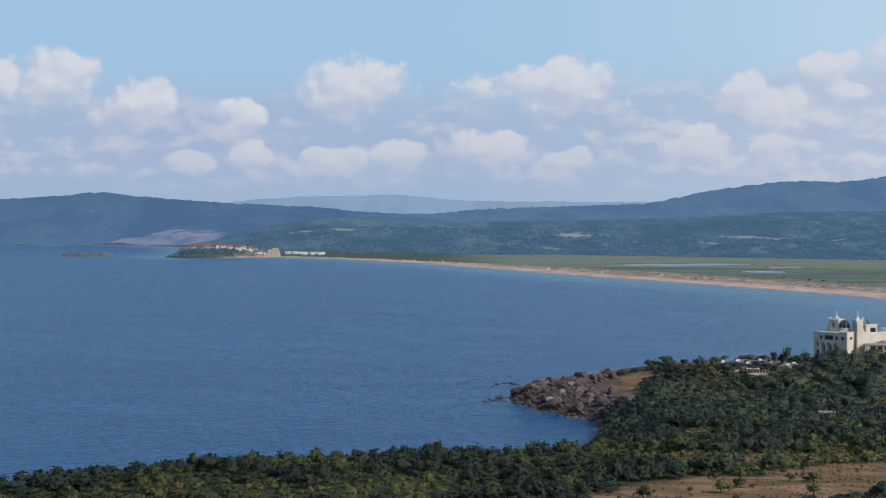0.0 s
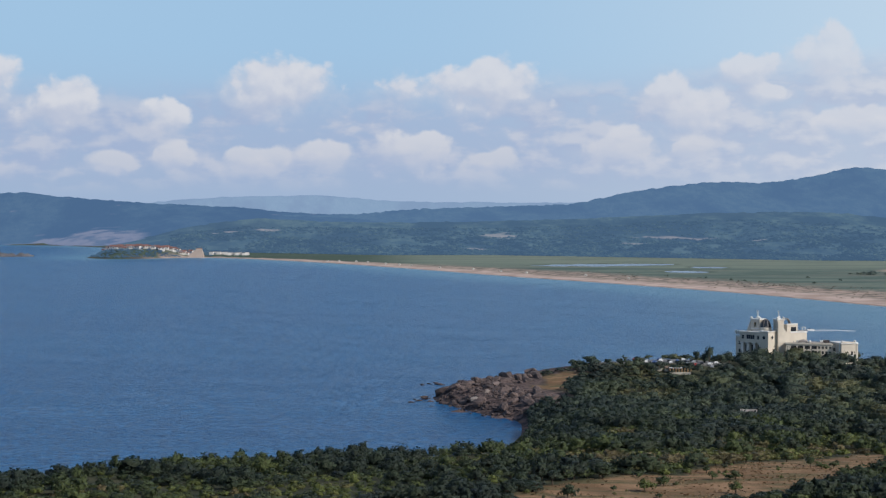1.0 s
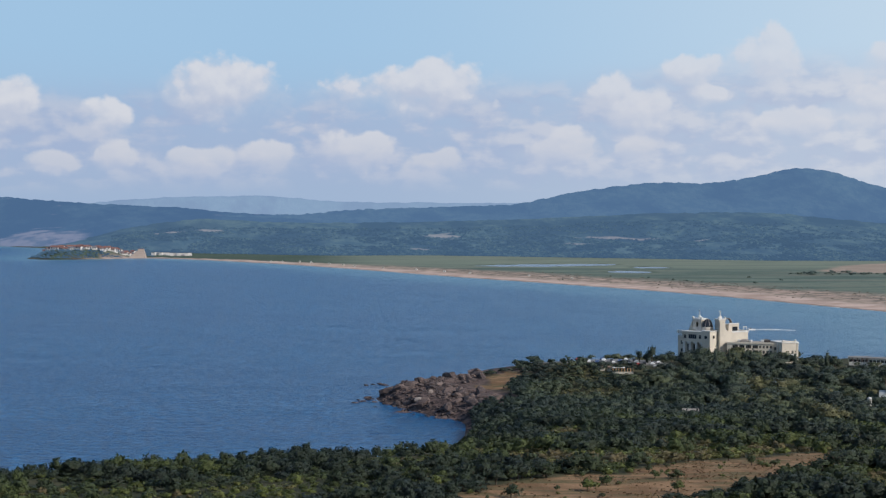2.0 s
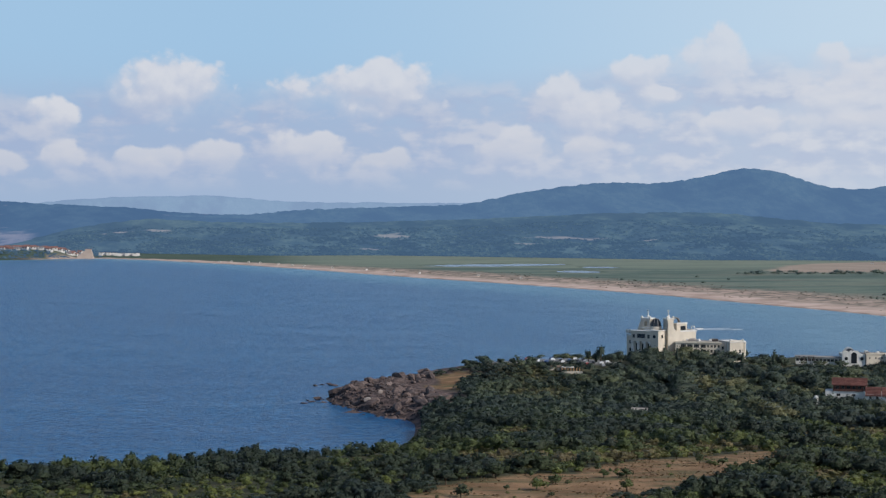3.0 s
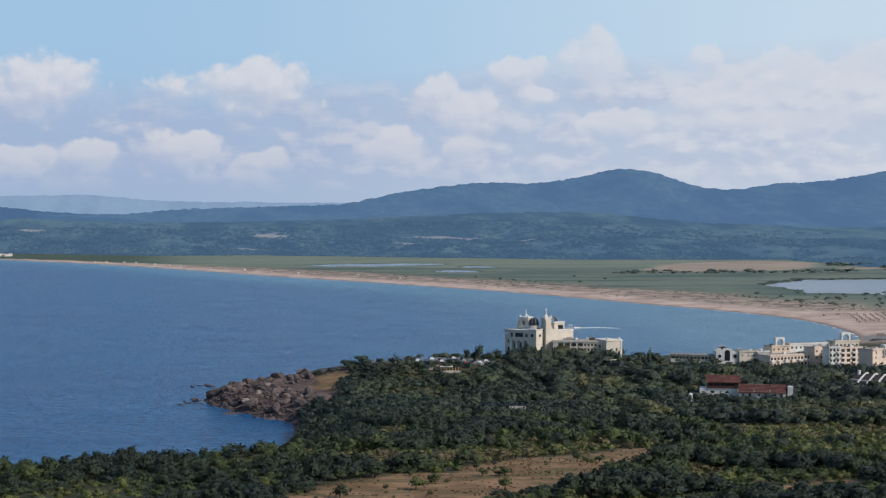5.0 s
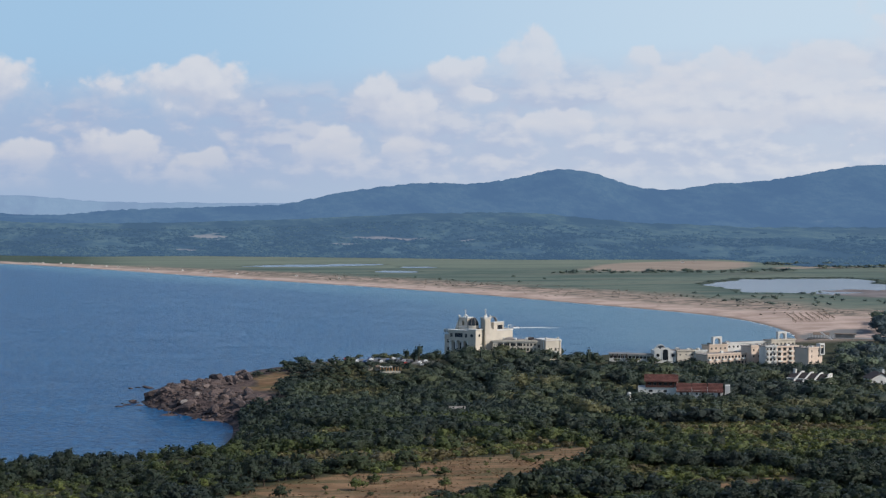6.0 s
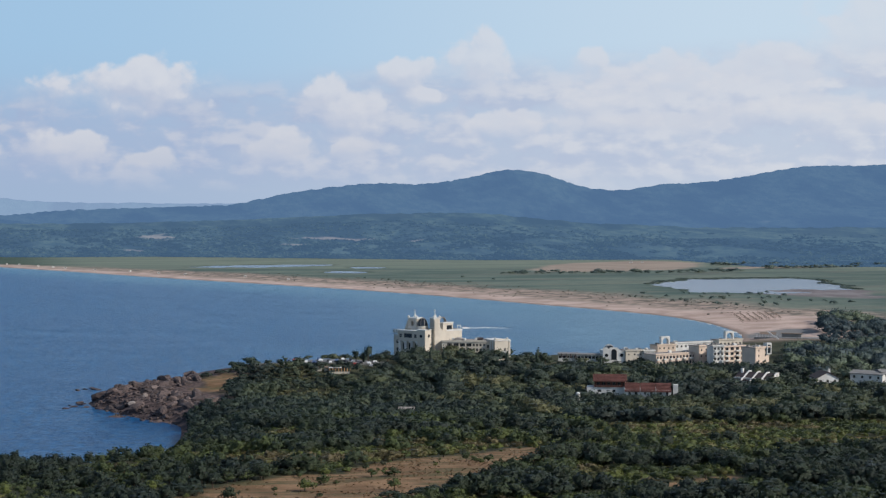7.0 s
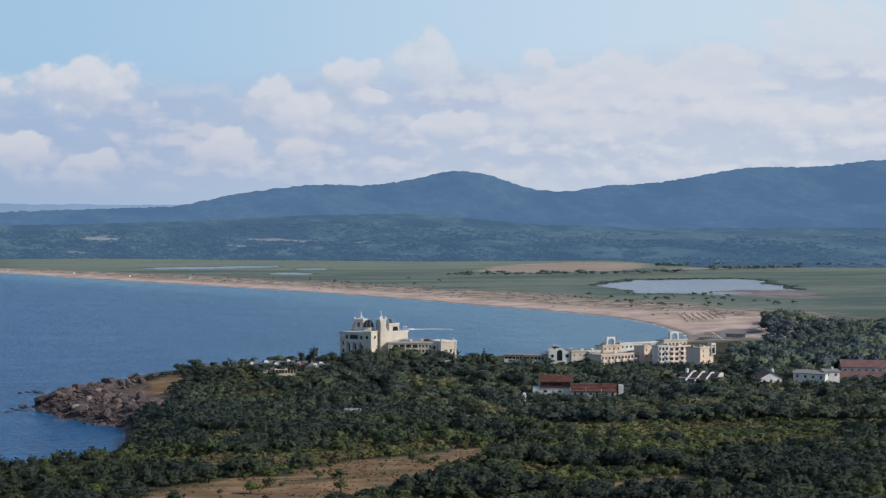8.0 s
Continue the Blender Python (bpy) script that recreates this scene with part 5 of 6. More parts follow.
def pier_building():
    x, y = px8(1300, 1215)
    top = thing("beach_bar", "long low beach bar with pale awning on the sand", "beach bar", x, y, ground_at(x, y), -30)
    part("deck", box(-26, 22, -4, 10, -0.5, 0.5), CONCRETE, top)
    part("cabin", box(-6, 8, 3, 8, 0.5, 3.2), CONCRETE, top)
    part("roof", box(-7, 9, 2, 9, 3.2, 3.5), STRAW_SHADE, top)
    part("awning", outline([(-4, 3.0), (2, 4.3), (2, 4.15), (-4, 2.85)], -22, -10), STRAW_SHADE, top).matrix_basis = Matrix(((0, 1, 0, 0), (1, 0, 0, 0), (0, 0, 1, 0), (0, 0, 0, 1)))
    for k in range(9):
        part("post", tube(-24 + 2.1 * k, -3.6, 0.5, 3.0, 0.1, 0.1, 6), WHITE_METAL, top)
    ob = part("slide", outline([(0, 5.5), (1.2, 5.5), (9, 0.4), (7.6, 0.4)], -14, -12.6), WHITE_METAL, top, "white water slide")
    ob.location.x = -16


pier_building()


def boat_and_wake():
    top = thing("motorboat", "small white motorboat on the bay", "boat", 352, 1256, 0.0, 195)
    hull = [(-3, 0.9), (3.4, 1.2), (2.4, -0.2), (-3, -0.3)]
    part("hull", outline(hull, -1.1, 1.1), WHITE_METAL, top)
    part("windscreen", outline([(0.4, 1.05), (1.2, 1.1), (0.7, 1.7), (0.4, 1.7)], -0.9, 0.9), GLASS, top)
    part("engine", box(-3.5, -3.0, -0.3, 0.3, 0.1, 1.3, bevel=0.05), RUBBER, top)
    bm = bmesh.new()
    prev = None
    for k in range(40):
        a = k / 39
        x, y = 355 + 31 * a, 1256 - 9 * a * a + 4.0 * math.sin(a * 3)
        w = 0.6 + 1.5 * math.sin(a * math.pi) ** 0.7 + random.uniform(-0.3, 0.3)
        pair = (bm.verts.new((x, y - w, 0.06)), bm.verts.new((x, y, 0.35)), bm.verts.new((x, y + w, 0.06)))
        if prev:
            bm.faces.new((prev[0], pair[0], pair[1], prev[1]))
            bm.faces.new((prev[1], pair[1], pair[2], prev[2]))
        prev = pair
    tagged(part("wake_foam", bm, FOAM, None), "white foam of a boat's wake on the bay", "foam", kind="stuff")


boat_and_wake()


# ---- the far village on its cape, the islet, the white sheds ----
def small_house(label, w, d, h, roof, walls):
    top = thing("village_house", label, "house", 0, 0, 0, 0, "houses of the far village")
    part("wall", box(-w / 2, w / 2, 0, d, -4, h), walls, top)
    gable_roof(w, d, h * 0.42, 0.6, roof, top, h)
    for k in range(2):
        part("window", box(-w / 4 - 0.9 + k * w / 2, -w / 4 + 0.9 + k * w / 2, -0.12, -0.02, h * 0.45, h * 0.8), GLASS, top)
    return top


models = [small_house("white house with a red roof in the far village", 8.5, 7, 4.6, FAR_RED, FAR_WHITE), small_house("cream house with a red roof in the far village", 11, 8, 5.6, FAR_RED, FAR_WHITE), small_house("pale house with a dark roof in the far village", 8, 7, 4.2, FAR_GREY, FAR_WHITE)]
count = 0
for k in range(46):
    a = (k + random.random()) / 46
    px = 322 + 150 * a
    r = 3045 + random.uniform(0, 75) + 20 * a
    x, y = polar(math.degrees(math.atan((px - 784) / 2827)), r)
    m = pose(x, y, ground_at(x, y), 0, 0, random.uniform(-25, 35))
    if count < 3:
        models[count].matrix_world = m
    else:
        copy_thing(random.choice(models), m)
    count += 1


def tower_house():
    x, y = polar(-6.15, 3050)
    top = thing("stepped_apartments", "stepped ochre apartment building above the far beach", "apartment building", x, y, ground_at(x, y) - 2, 0)
    for k in range(6):
        part("terrace", box(-17 + 3.6 * k, 17 - 1.0 * k, 2.6 * k, 24, 3.1 * k - 4, 3.1 * k + 3.1), FAR_OCHRE, top)
    part("roof", box(2, 13, 14, 24, 18.6, 19.2), FAR_RED, top)


tower_house()
models = []
for k in range(11):
    px = 508 + 6.4 * k
    x, y = polar(math.degrees(math.atan((px - 784) / 2827)), 3130 + random.uniform(-20, 30))
    top = thing("holiday_cabin", "low white holiday building behind the far beach", "holiday cabin", x, y, ground_at(x, y) + 1, random.uniform(-10, 10), "white cabins behind the far beach")
    part("wall", box(-3.6, 3.6, 0, 7, -3, random.uniform(3.4, 4.6)), FAR_WHITE, top)
    part("roof", box(-3.9, 3.9, -0.4, 7.4, 4.6, 4.9), FAR_GREY, top)
for px, r, s in ((1117, 2800, 2.6), (1137, 2830, 1.8)):
    x, y = polar(14.86 + math.degrees(math.atan((px - 784) / 2827)), r)
    top = thing("field_barn", "small white barn on the dry field", "barn", x, y, ground_at(x, y), -20, "barns on the field")
    part("wall", box(-s, s, 0, s * 1.5, -1, s), WHITE, top)
    gable_roof(2 * s, s * 1.5, s * 0.5, 0.4, GREY_ROOF, top, s)


def surf():
    """Broken lines of foam where small waves run out on the sand."""
    rnd = random.Random(8)
    bm = bmesh.new()
    shore = rounded(BEACH_SHORE + FAR_SHORE[:2], 2)[4:-8]
    for a, b in zip(shore[:-1], shore[1:]):
        length = float(np.hypot(*(b - a)))
        if length > 200:
            continue
        along = (b - a) / max(length, 0.1)
        out = np.array([-along[1], along[0]])
        at_m = 0.0
        while at_m < length:
            run = rnd.uniform(6, 30)
            if rnd.random() < 0.72:
                off = rnd.uniform(0.0, 4.0)
                p, q = a + along * at_m + out * off, a + along * min(at_m + run, length) + out * (off + rnd.uniform(-1, 1))
                w = rnd.uniform(0.7, 1.7)
                bm.faces.new([bm.verts.new((*v, 0.12)) for v in (p - out * w * 0.3, (p + q) / 2 - out * w, q - out * w * 0.3, (p + q) / 2 + out * w)])
            at_m += run
    tagged(part("surf", bm, FOAM, None), "thin white lines of surf along the beach", "surf", kind="stuff")


surf()

# ---- rocks ----
def stone_material():
    mat, nt, bsdf = material("headland_rock")
    where = place(nt)
    pick = nt.nodes.new("ShaderNodeObjectInfo").outputs["Random"]
    c = blend(nt, step(nt, grain(nt, where, 0.35, 6.0, 0.65), 0.34, 0.66), (0.030, 0.024, 0.026), (0.130, 0.096, 0.090))
    c = blend(nt, calc(nt, "MULTIPLY", step(nt, grain(nt, where, 1.6, 4.0, 0.6), 0.5, 0.7), 0.5), c, (0.06, 0.048, 0.046))
    c = blend(nt, step(nt, pick, 0.5, 0.95, 0.0, 0.45), c, (0.20, 0.148, 0.135))
    c = blend(nt, step(nt, pick, 0.95, 0.98, 0.0, 0.6), c, (0.42, 0.38, 0.35))
    wire(nt, c, bsdf.inputs["Base Color"])
    bsdf.inputs["Roughness"].default_value = 0.9
    relief(nt, bsdf, grain(nt, where, 0.9, 6.0, 0.65), 0.9, 0.5)
    return mat


ROCK = stone_material()


def boulder_mesh(seed, detail=2):
    bm = bmesh.new()
    bmesh.ops.create_icosphere(bm, subdivisions=detail, radius=1.0)
    pick = random.Random(seed)
    joints = [(Vector((pick.gauss(0, 1), pick.gauss(0, 1), pick.gauss(0, 0.9))).normalized(), pick.uniform(0.45, 0.8)) for _ in range(9)]
    for v in bm.verts:
        n = noise.fractal(v.co * 0.9 + Vector((seed * 7.1, 0, 0)), 0.8, 2.0, 4)
        way = v.co.normalized()
        # split faces: the stone is cut back to a few flat joints
        cut = min(d / max(way.dot(f), 0.05) for f, d in joints)
        v.co = way * min(1.0 + 0.30 * n, cut)
        v.co.z *= 0.75
    data = bpy.data.meshes.new("boulder")
    bm.to_mesh(data)
    bm.free()
    data.materials.append(ROCK)
    return data


shapes = [boulder_mesh(k) for k in range(9)]
rocks = 0
tries = random.Random(4)
while rocks < 290:
    x, y = tries.uniform(26, 118), tries.uniform(733, 905)
    s = float(inland(np.array([x]), np.array([y]))[0])
    if not -7 < s < 40 or (x > 70 and y > 876) or (x > 92 and s > 12) or clearing(np.array([x]), np.array([y]))[0] > 0.3:
        continue
    if s < 0 and tries.random() < 0.55:
        continue
    size = tries.choice((0.7, 0.9, 1.2, 1.5, 2.0, 2.7, 3.6)) * (0.75 if s < 0 else 1.0)
    ob = new("boulder", shapes[rocks % 9])
    ob.matrix_world = Matrix.LocRotScale((x, y, max(ground_at(x, y), -0.4) + size * 0.1), Euler((tries.uniform(-0.4, 0.4), tries.uniform(-0.4, 0.4), tries.uniform(0, 6.3))), (size * tries.uniform(0.9, 1.7), size, size * tries.uniform(0.6, 1.3)))
    tagged(ob, "weathered reddish-brown boulder on the headland shore", "boulder", "boulders on the headland")
    rocks += 1
for x, y, size in ((30, 884, 1.6), (34, 888, 1.2), (40, 884, 2.0), (26, 812, 1.5), (22, 806, 1.1), (29, 826, 1.9), (24, 818, 1.0), (38, 893, 1.0)):
    ob = new("boulder", shapes[int(x) % 9])
    ob.matrix_world = Matrix.LocRotScale((x, y, 0.1), Euler((0, 0, x)), (size * 2.0, size, size * 0.7))
    tagged(ob, "low dark rock awash off the headland", "boulder", "rocks awash off the headland")

# broken stone between the boulders
shards = [(np.array([v.co[:] for v in d.vertices]), np.array([p.vertices[:] for p in d.polygons])) for d in (boulder_mesh(30 + k) for k in range(6))]
chips = np.random.default_rng(41)
x, y = chips.uniform(26, 118, 2600), chips.uniform(733, 905, 2600)
s = inland(x, y)
ok = (s > -5) & (s < 36) & ~((x > 70) & (y > 876)) & ~((x > 92) & (s > 12)) & (clearing(x, y) < 0.3) & ((s > 0) | (chips.uniform(0, 1, x.shape) < 0.3))
x, y = x[ok][:850], y[ok][:850]
z = np.maximum(height(x, y), -0.3)
verts, faces = [], []
for k in range(len(x)):
    v, f = shards[k % 6]
    a, size = chips.uniform(0, 6.283), chips.uniform(0.4, 1.3)
    c, d = math.cos(a) * size, math.sin(a) * size
    verts.append(np.stack([v[:, 0] * c * 1.4 - v[:, 1] * d + x[k], v[:, 0] * d * 1.4 + v[:, 1] * c + y[k], v[:, 2] * size * chips.uniform(0.6, 1.3) + z[k] + 0.1], 1))
    faces.append(f + len(v) * k)
tagged(new("rubble", mesh_from("rubble", np.concatenate(verts), np.concatenate(faces), ROCK, False)), "broken reddish-brown stone between the shore boulders", "rubble", kind="stuff")

islet = bmesh.new()
bmesh.ops.create_icosphere(islet, subdivisions=5, radius=1.0)
for v in islet.verts:
    v.co = Vector((v.co.x * 50, v.co.y * 15, max(v.co.z, -0.2) * 4.5))
    v.co += Vector((0.3, 0.5, 0.55)) * 9.0 * noise.fractal(v.co * 0.09, 0.7, 2.1, 5) * min(1.0, max(v.co.z, 0.0) / 2.5)
ob = tagged(part("islet", islet, painted("islet_rock", (0.15, 0.15, 0.165), 0.5, 0.1), None), "low bare rocky islet off the far cape", "islet")
ob.matrix_world = pose(-692, 3110, 0, 0, 0, 12)


# ---- trees and scrub ----
def ball_grid(n):
    """A sphere of quads: a cube cut n by n on each side and rounded."""
    points, index, faces = [], {}, []
    for axis in range(3):
        for sign in (-1, 1):
            for i in range(n):
                for k in range(n):
                    corner = []
                    for a, b in ((i, k), (i + 1, k), (i + 1, k + 1), (i, k + 1)):
                        p = [0, 0, 0]
                        p[axis], p[(axis + 1) % 3], p[(axis + 2) % 3] = sign * n, 2 * a - n, 2 * b - n
                        p = tuple(p)
                        if p not in index:
                            index[p] = len(points)
                            points.append(np.array(p, float) / np.linalg.norm(p))
                        corner.append(index[p])
                    faces.append(corner if sign > 0 else corner[::-1])
    return np.array(points), np.array(faces)


BALLS = {n: ball_grid(n) for n in (1, 2, 3)}


def crown_shape(seed, leaves, lobes, leaf, form="round", fine=1):
    """A crown about 1 across and 1 high: uneven leafy lobes set round the stem, fringed with single tilted leaf clumps."""
    rng = np.random.default_rng(seed)
    verts, faces, shade, count = [], [], [], 0
    centres, radii = [], []
    for k in range(lobes):
        a = 2 * math.pi * (k + rng.uniform(-0.3, 0.3)) / lobes
        if form == "round":
            h = rng.uniform(0.36, 0.68)
            reach = rng.uniform(0.14, 0.31) * (1.15 - 0.7 * abs(h - 0.45))
            r = rng.uniform(0.21, 0.32)
            if k == lobes - 1:
                h, reach, r = 0.70, 0.05, 0.26
        elif form == "low":
            h, reach, r = rng.uniform(0.30, 0.55), rng.uniform(0.12, 0.3), rng.uniform(0.22, 0.36)
        else:
            h = 0.12 + 0.8 * (k + 0.5) / lobes
            reach, r = 0.05, 0.40 * (1.0 - 0.75 * h) + 0.06
        centres.append((reach * math.cos(a), reach * math.sin(a), h))
        radii.append(r)
    centres, radii = np.array(centres), np.array(radii)
    flat = np.array([1.0, 1.0, 0.82 if form != "spire" else 1.4])
    ball, quads = BALLS[fine]
    for c, r in zip(centres, radii):
        verts.append(ball * rng.uniform(0.50, 0.84, (len(ball), 1)) * r * flat + c)
        soft = ball * 0.45 + (c - np.array([0, 0, 0.40])) * 1.7
        shade.append(soft / np.linalg.norm(soft, axis=1, keepdims=True))
        faces.append(quads + count)
        count += len(ball)
    pick = rng.choice(lobes, leaves, p=radii ** 2 / (radii ** 2).sum())
    way = rng.normal(size=(leaves, 3))
    way[:, 2] = way[:, 2] * 0.85 + 0.3
    way /= np.linalg.norm(way, axis=1, keepdims=True)
    mid = centres[pick] + way * radii[pick][:, None] * flat * rng.uniform(0.72, 1.15, (leaves, 1))
    up = way + rng.normal(size=(leaves, 3)) * 0.45
    up /= np.linalg.norm(up, axis=1, keepdims=True)
    side = np.cross(up, rng.normal(size=(leaves, 3)))
    side /= np.linalg.norm(side, axis=1, keepdims=True)
    other = np.cross(up, side)
    size = leaf * rng.uniform(0.6, 1.3, (leaves, 1))
    quad = np.stack([mid - side * size, mid - other * size * 0.7 + up * size * 0.2, mid + side * size, mid + other * size * 0.7 - up * size * 0.25], 1)
    quad += rng.normal(size=quad.shape) * leaf * 0.16
    outward = np.cross(quad[:, 2] - quad[:, 0], quad[:, 3] - quad[:, 1])
    wrong = (outward * way).sum(1) < 0
    quad[wrong] = quad[wrong][:, ::-1]
    soft = way * 0.45 + (mid - np.array([0, 0, 0.40])) * 1.5 + up * 0.26
    soft /= np.linalg.norm(soft, axis=1, keepdims=True)
    shade.append(np.repeat(soft, 4, axis=0))
    verts.append(quad.reshape(-1, 3))
    faces.append(np.arange(leaves * 4).reshape(-1, 4) + count)
    v = np.concatenate(verts)
    v[:, 2] = np.clip(v[:, 2], 0.03, None)
    return v, np.concatenate(faces), np.concatenate(shade)


def gathered(shapes, xs, ys, zs, wide, tall, rng, tint=None):
    """Many crowns as one set of arrays."""
    verts, faces, tints, shade, count = [], [], [], [], 0
    for k in range(len(xs)):
        v, f, w = shapes[int(rng.integers(len(shapes)))]
        a = rng.uniform(0, 6.283)
        c, s = math.cos(a), math.sin(a)
        p = np.empty_like(v)
        p[:, 0] = (v[:, 0] * c - v[:, 1] * s) * wide[k] + xs[k]
        p[:, 1] = (v[:, 0] * s + v[:, 1] * c) * wide[k] + ys[k]
        p[:, 2] = v[:, 2] * tall[k] + zs[k]
        verts.append(p)
        shade.append(np.stack([w[:, 0] * c - w[:, 1] * s, w[:, 0] * s + w[:, 1] * c, w[:, 2]], 1))
        faces.append(f + count)
        tints.append(np.full(len(v), rng.uniform() if tint is None else tint[k]))
        count += len(v)
    return np.concatenate(verts), np.concatenate(faces), np.concatenate(tints), np.concatenate(shade)


def joined_arrays(a, b):
    return np.concatenate([a[0], b[0]]), np.concatenate([a[1], b[1] + len(a[0])]), np.concatenate([a[2], b[2]]), np.concatenate([a[3], b[3]])


def spread(rng, r0, r1, b0, b1, gap):
    """Jittered grid points within a stretch of the plan."""
    lo, hi = -r1 * abs(math.sin(radians(b0))) - gap, r1 * math.sin(radians(b1)) + gap
    x, y = np.meshgrid(np.arange(lo, hi, gap), np.arange(r0 * 0.8, r1 + gap, gap))
    x, y = x.ravel() + rng.uniform(-0.48, 0.48, x.size) * gap, y.ravel() + rng.uniform(-0.48, 0.48, x.size) * gap
    r, b = np.hypot(x, y), np.degrees(np.arctan2(x, y))
    ok = (r > r0) & (r < r1) & (b > b0) & (b < b1)
    return x[ok], y[ok]


def clear_of_buildings(x, y):
    ok = np.ones(x.shape, bool)

    def keep_off(cx, cy, rx, ry, turn):
        c, s = math.cos(radians(turn)), math.sin(radians(turn))
        u, v = (x - cx) * c + (y - cy) * s, -(x - cx) * s + (y - cy) * c
        ok[:] &= ~((np.abs(u) < rx) & (np.abs(v) < ry))

    keep_off(249, 941, 42, 16, -15.3)
    keep_off(163, 872, 38, 15, -14)
    for px, r, w, d in ((910, 1008, 9, 8), (948, 1008, 10, 8), (991, 1008, 9, 10), (1031, 1006, 8, 8), (1100, 1000, 18, 14), (1100, 1036, 16, 8), (1160, 1004, 10, 10), (1190, 1000, 18, 12), (1180, 1040, 18, 9), (1253, 982, 9, 9),
                        (984, 772, 12, 8), (1052, 770, 13, 7), (928, 752, 4, 4), (1233, 856, 14, 8), (1366, 862, 8, 8), (1430, 870, 9, 7), (1472, 870, 8, 8), (1546, 940, 24, 16), (1560, 910, 28, 13), (624, 691, 6, 5), (1300, 1218, 28, 12)):
        cx, cy = px8(px, r)
        keep_off(cx, cy, w, d, -24)
    return ok


def wooded(x, y, s):
    headland_bare = ((s < 27) & (x < 112) & (y > 736) & (y < 900)) | ((x < 99) & (y > 742) & (y < 850))
    return (s > 4) & ~headland_bare & (clearing(x, y) < 0.35) & clear_of_buildings(x, y)


rng = np.random.default_rng(12)
near_trees = [crown_shape(100 + k, 125, 7, 0.072) for k in range(7)]
near_scrub = [crown_shape(110 + k, 52, 4, 0.085, "low") for k in range(6)]
mid_trees = [crown_shape(120 + k, 66, 6, 0.080) for k in range(7)]
mid_scrub = [crown_shape(130 + k, 24, 3, 0.12, "low") for k in range(6)]
far_trees = [crown_shape(140 + k, 34, 4, 0.11) for k in range(6)]
far_scrub = [crown_shape(150 + k, 14, 3, 0.14, "low") for k in range(6)]
spire_shapes = [crown_shape(160 + k, 70, 5, 0.07, "spire") for k in range(3)]
tall_shapes = [crown_shape(180 + k, 100, 8, 0.060) for k in range(6)]


def stuff(name, label, category, arrays, mat):
    me = mesh_from(name, arrays[0], arrays[1], mat, True, arrays[3])
    give(me, "tint", arrays[2])
    ob = tagged(new(name, me), label, category, kind="stuff")
    ob.color = (0, 0, 0, 1)
    return ob


def dims(x, y, rng, low, high, share=0.45):
    """Width, height, tint and kind of each crown: stands of dark trees among lower, paler scrub."""
    stand = fbm(x, y, 48, 3, 51) + 0.5 * fbm(x, y, 15, 2, 52)
    for cx, cy, rx, ry, push in ((188, 328, 42, 40, 0.35), (140, 660, 60, 60, 0.35), (185, 500, 75, 80, -0.62), (290, 540, 90, 80, -0.62), (115, 330, 45, 36, -0.45), (-50, 400, 80, 45, 0.45), (110, 560, 40, 50, 0.25), (110, 470, 40, 25, -0.25), (14, 376, 26, 14, -0.35)):
        stand = stand + push * np.exp(-((x - cx) / rx) ** 2 - ((y - cy) / ry) ** 2)
    grown = stand + rng.uniform(-0.6, 0.6, x.shape) > 0.42 - share
    lift = np.clip(0.5 + 0.8 * stand, 0, 1)
    tall = np.where(grown, low + (high - low) * np.clip(0.35 + 0.5 * lift + rng.uniform(-0.25, 0.25, x.shape), 0, 1.1), low * rng.uniform(0.5, 1.1, x.shape))
    wide = tall * np.where(grown, rng.uniform(1.0, 1.55, x.shape), rng.uniform(1.1, 1.7, x.shape))
    patch = np.clip(0.5 + 1.5 * fbm(x, y, 30, 3, 53) - 0.55 * stand, 0, 1)
    tint = np.where(grown, 0.02 + 0.48 * patch + rng.uniform(-0.08, 0.18, x.shape), 0.42 + 0.56 * patch + rng.uniform(-0.18, 0.16, x.shape))
    return wide, tall, np.clip(tint, 0, 0.97), grown


def two_storeys(fine, coarse, x, y, z, wide, tall, tint, grown, rng):
    a, b = np.where(grown)[0], np.where(~grown)[0]
    return joined_arrays(gathered(fine, x[a], y[a], z[a], wide[a], tall[a], rng, tint[a]), gathered(coarse, x[b], y[b], z[b], wide[b], tall[b], rng, tint[b]))


# the slope in front: single trees round the clearing, the rest as woodland
x, y = spread(rng, 280, 432, -18, 35, 3.8)
s = inland(x, y)
ok = wooded(x, y, s)
x, y = x[ok], y[ok]
z = height(x, y) - 0.3
wide, tall, tint, grown = dims(x, y, rng, 3.4, 6.8, 0.14)
behind = np.maximum.reduce([clearing(x * (1 + d), y * (1 + d)) for d in (0.025, 0.05, 0.075)])
front = behind * ease(x, -8, 8) * ease(np.degrees(np.arctan2(x, y)), 19.5, 16.5)
shoreward = ease(x, 75, 35)
tall = tall * (1 - shoreward * rng.uniform(0.05, 0.62, x.shape))
wide = wide * (1 - 0.30 * shoreward)
tall, wide = tall * (1 - 0.72 * front), wide * (1 - 0.45 * front)
near_line = np.minimum(np.hypot((x - 62) / 1.6, y - 352), np.hypot((x - 128) / 1.3, y - 410))
single = np.argsort(near_line)[:250]
rest = np.setdiff1d(np.arange(len(x)), single)
stuff("scrub_woodland", "dense green oak scrub on the near slope", "woodland", two_storeys(near_trees, near_scrub, x[rest], y[rest], z[rest], wide[rest], tall[rest], tint[rest], grown[rest], rng), SCRUB)


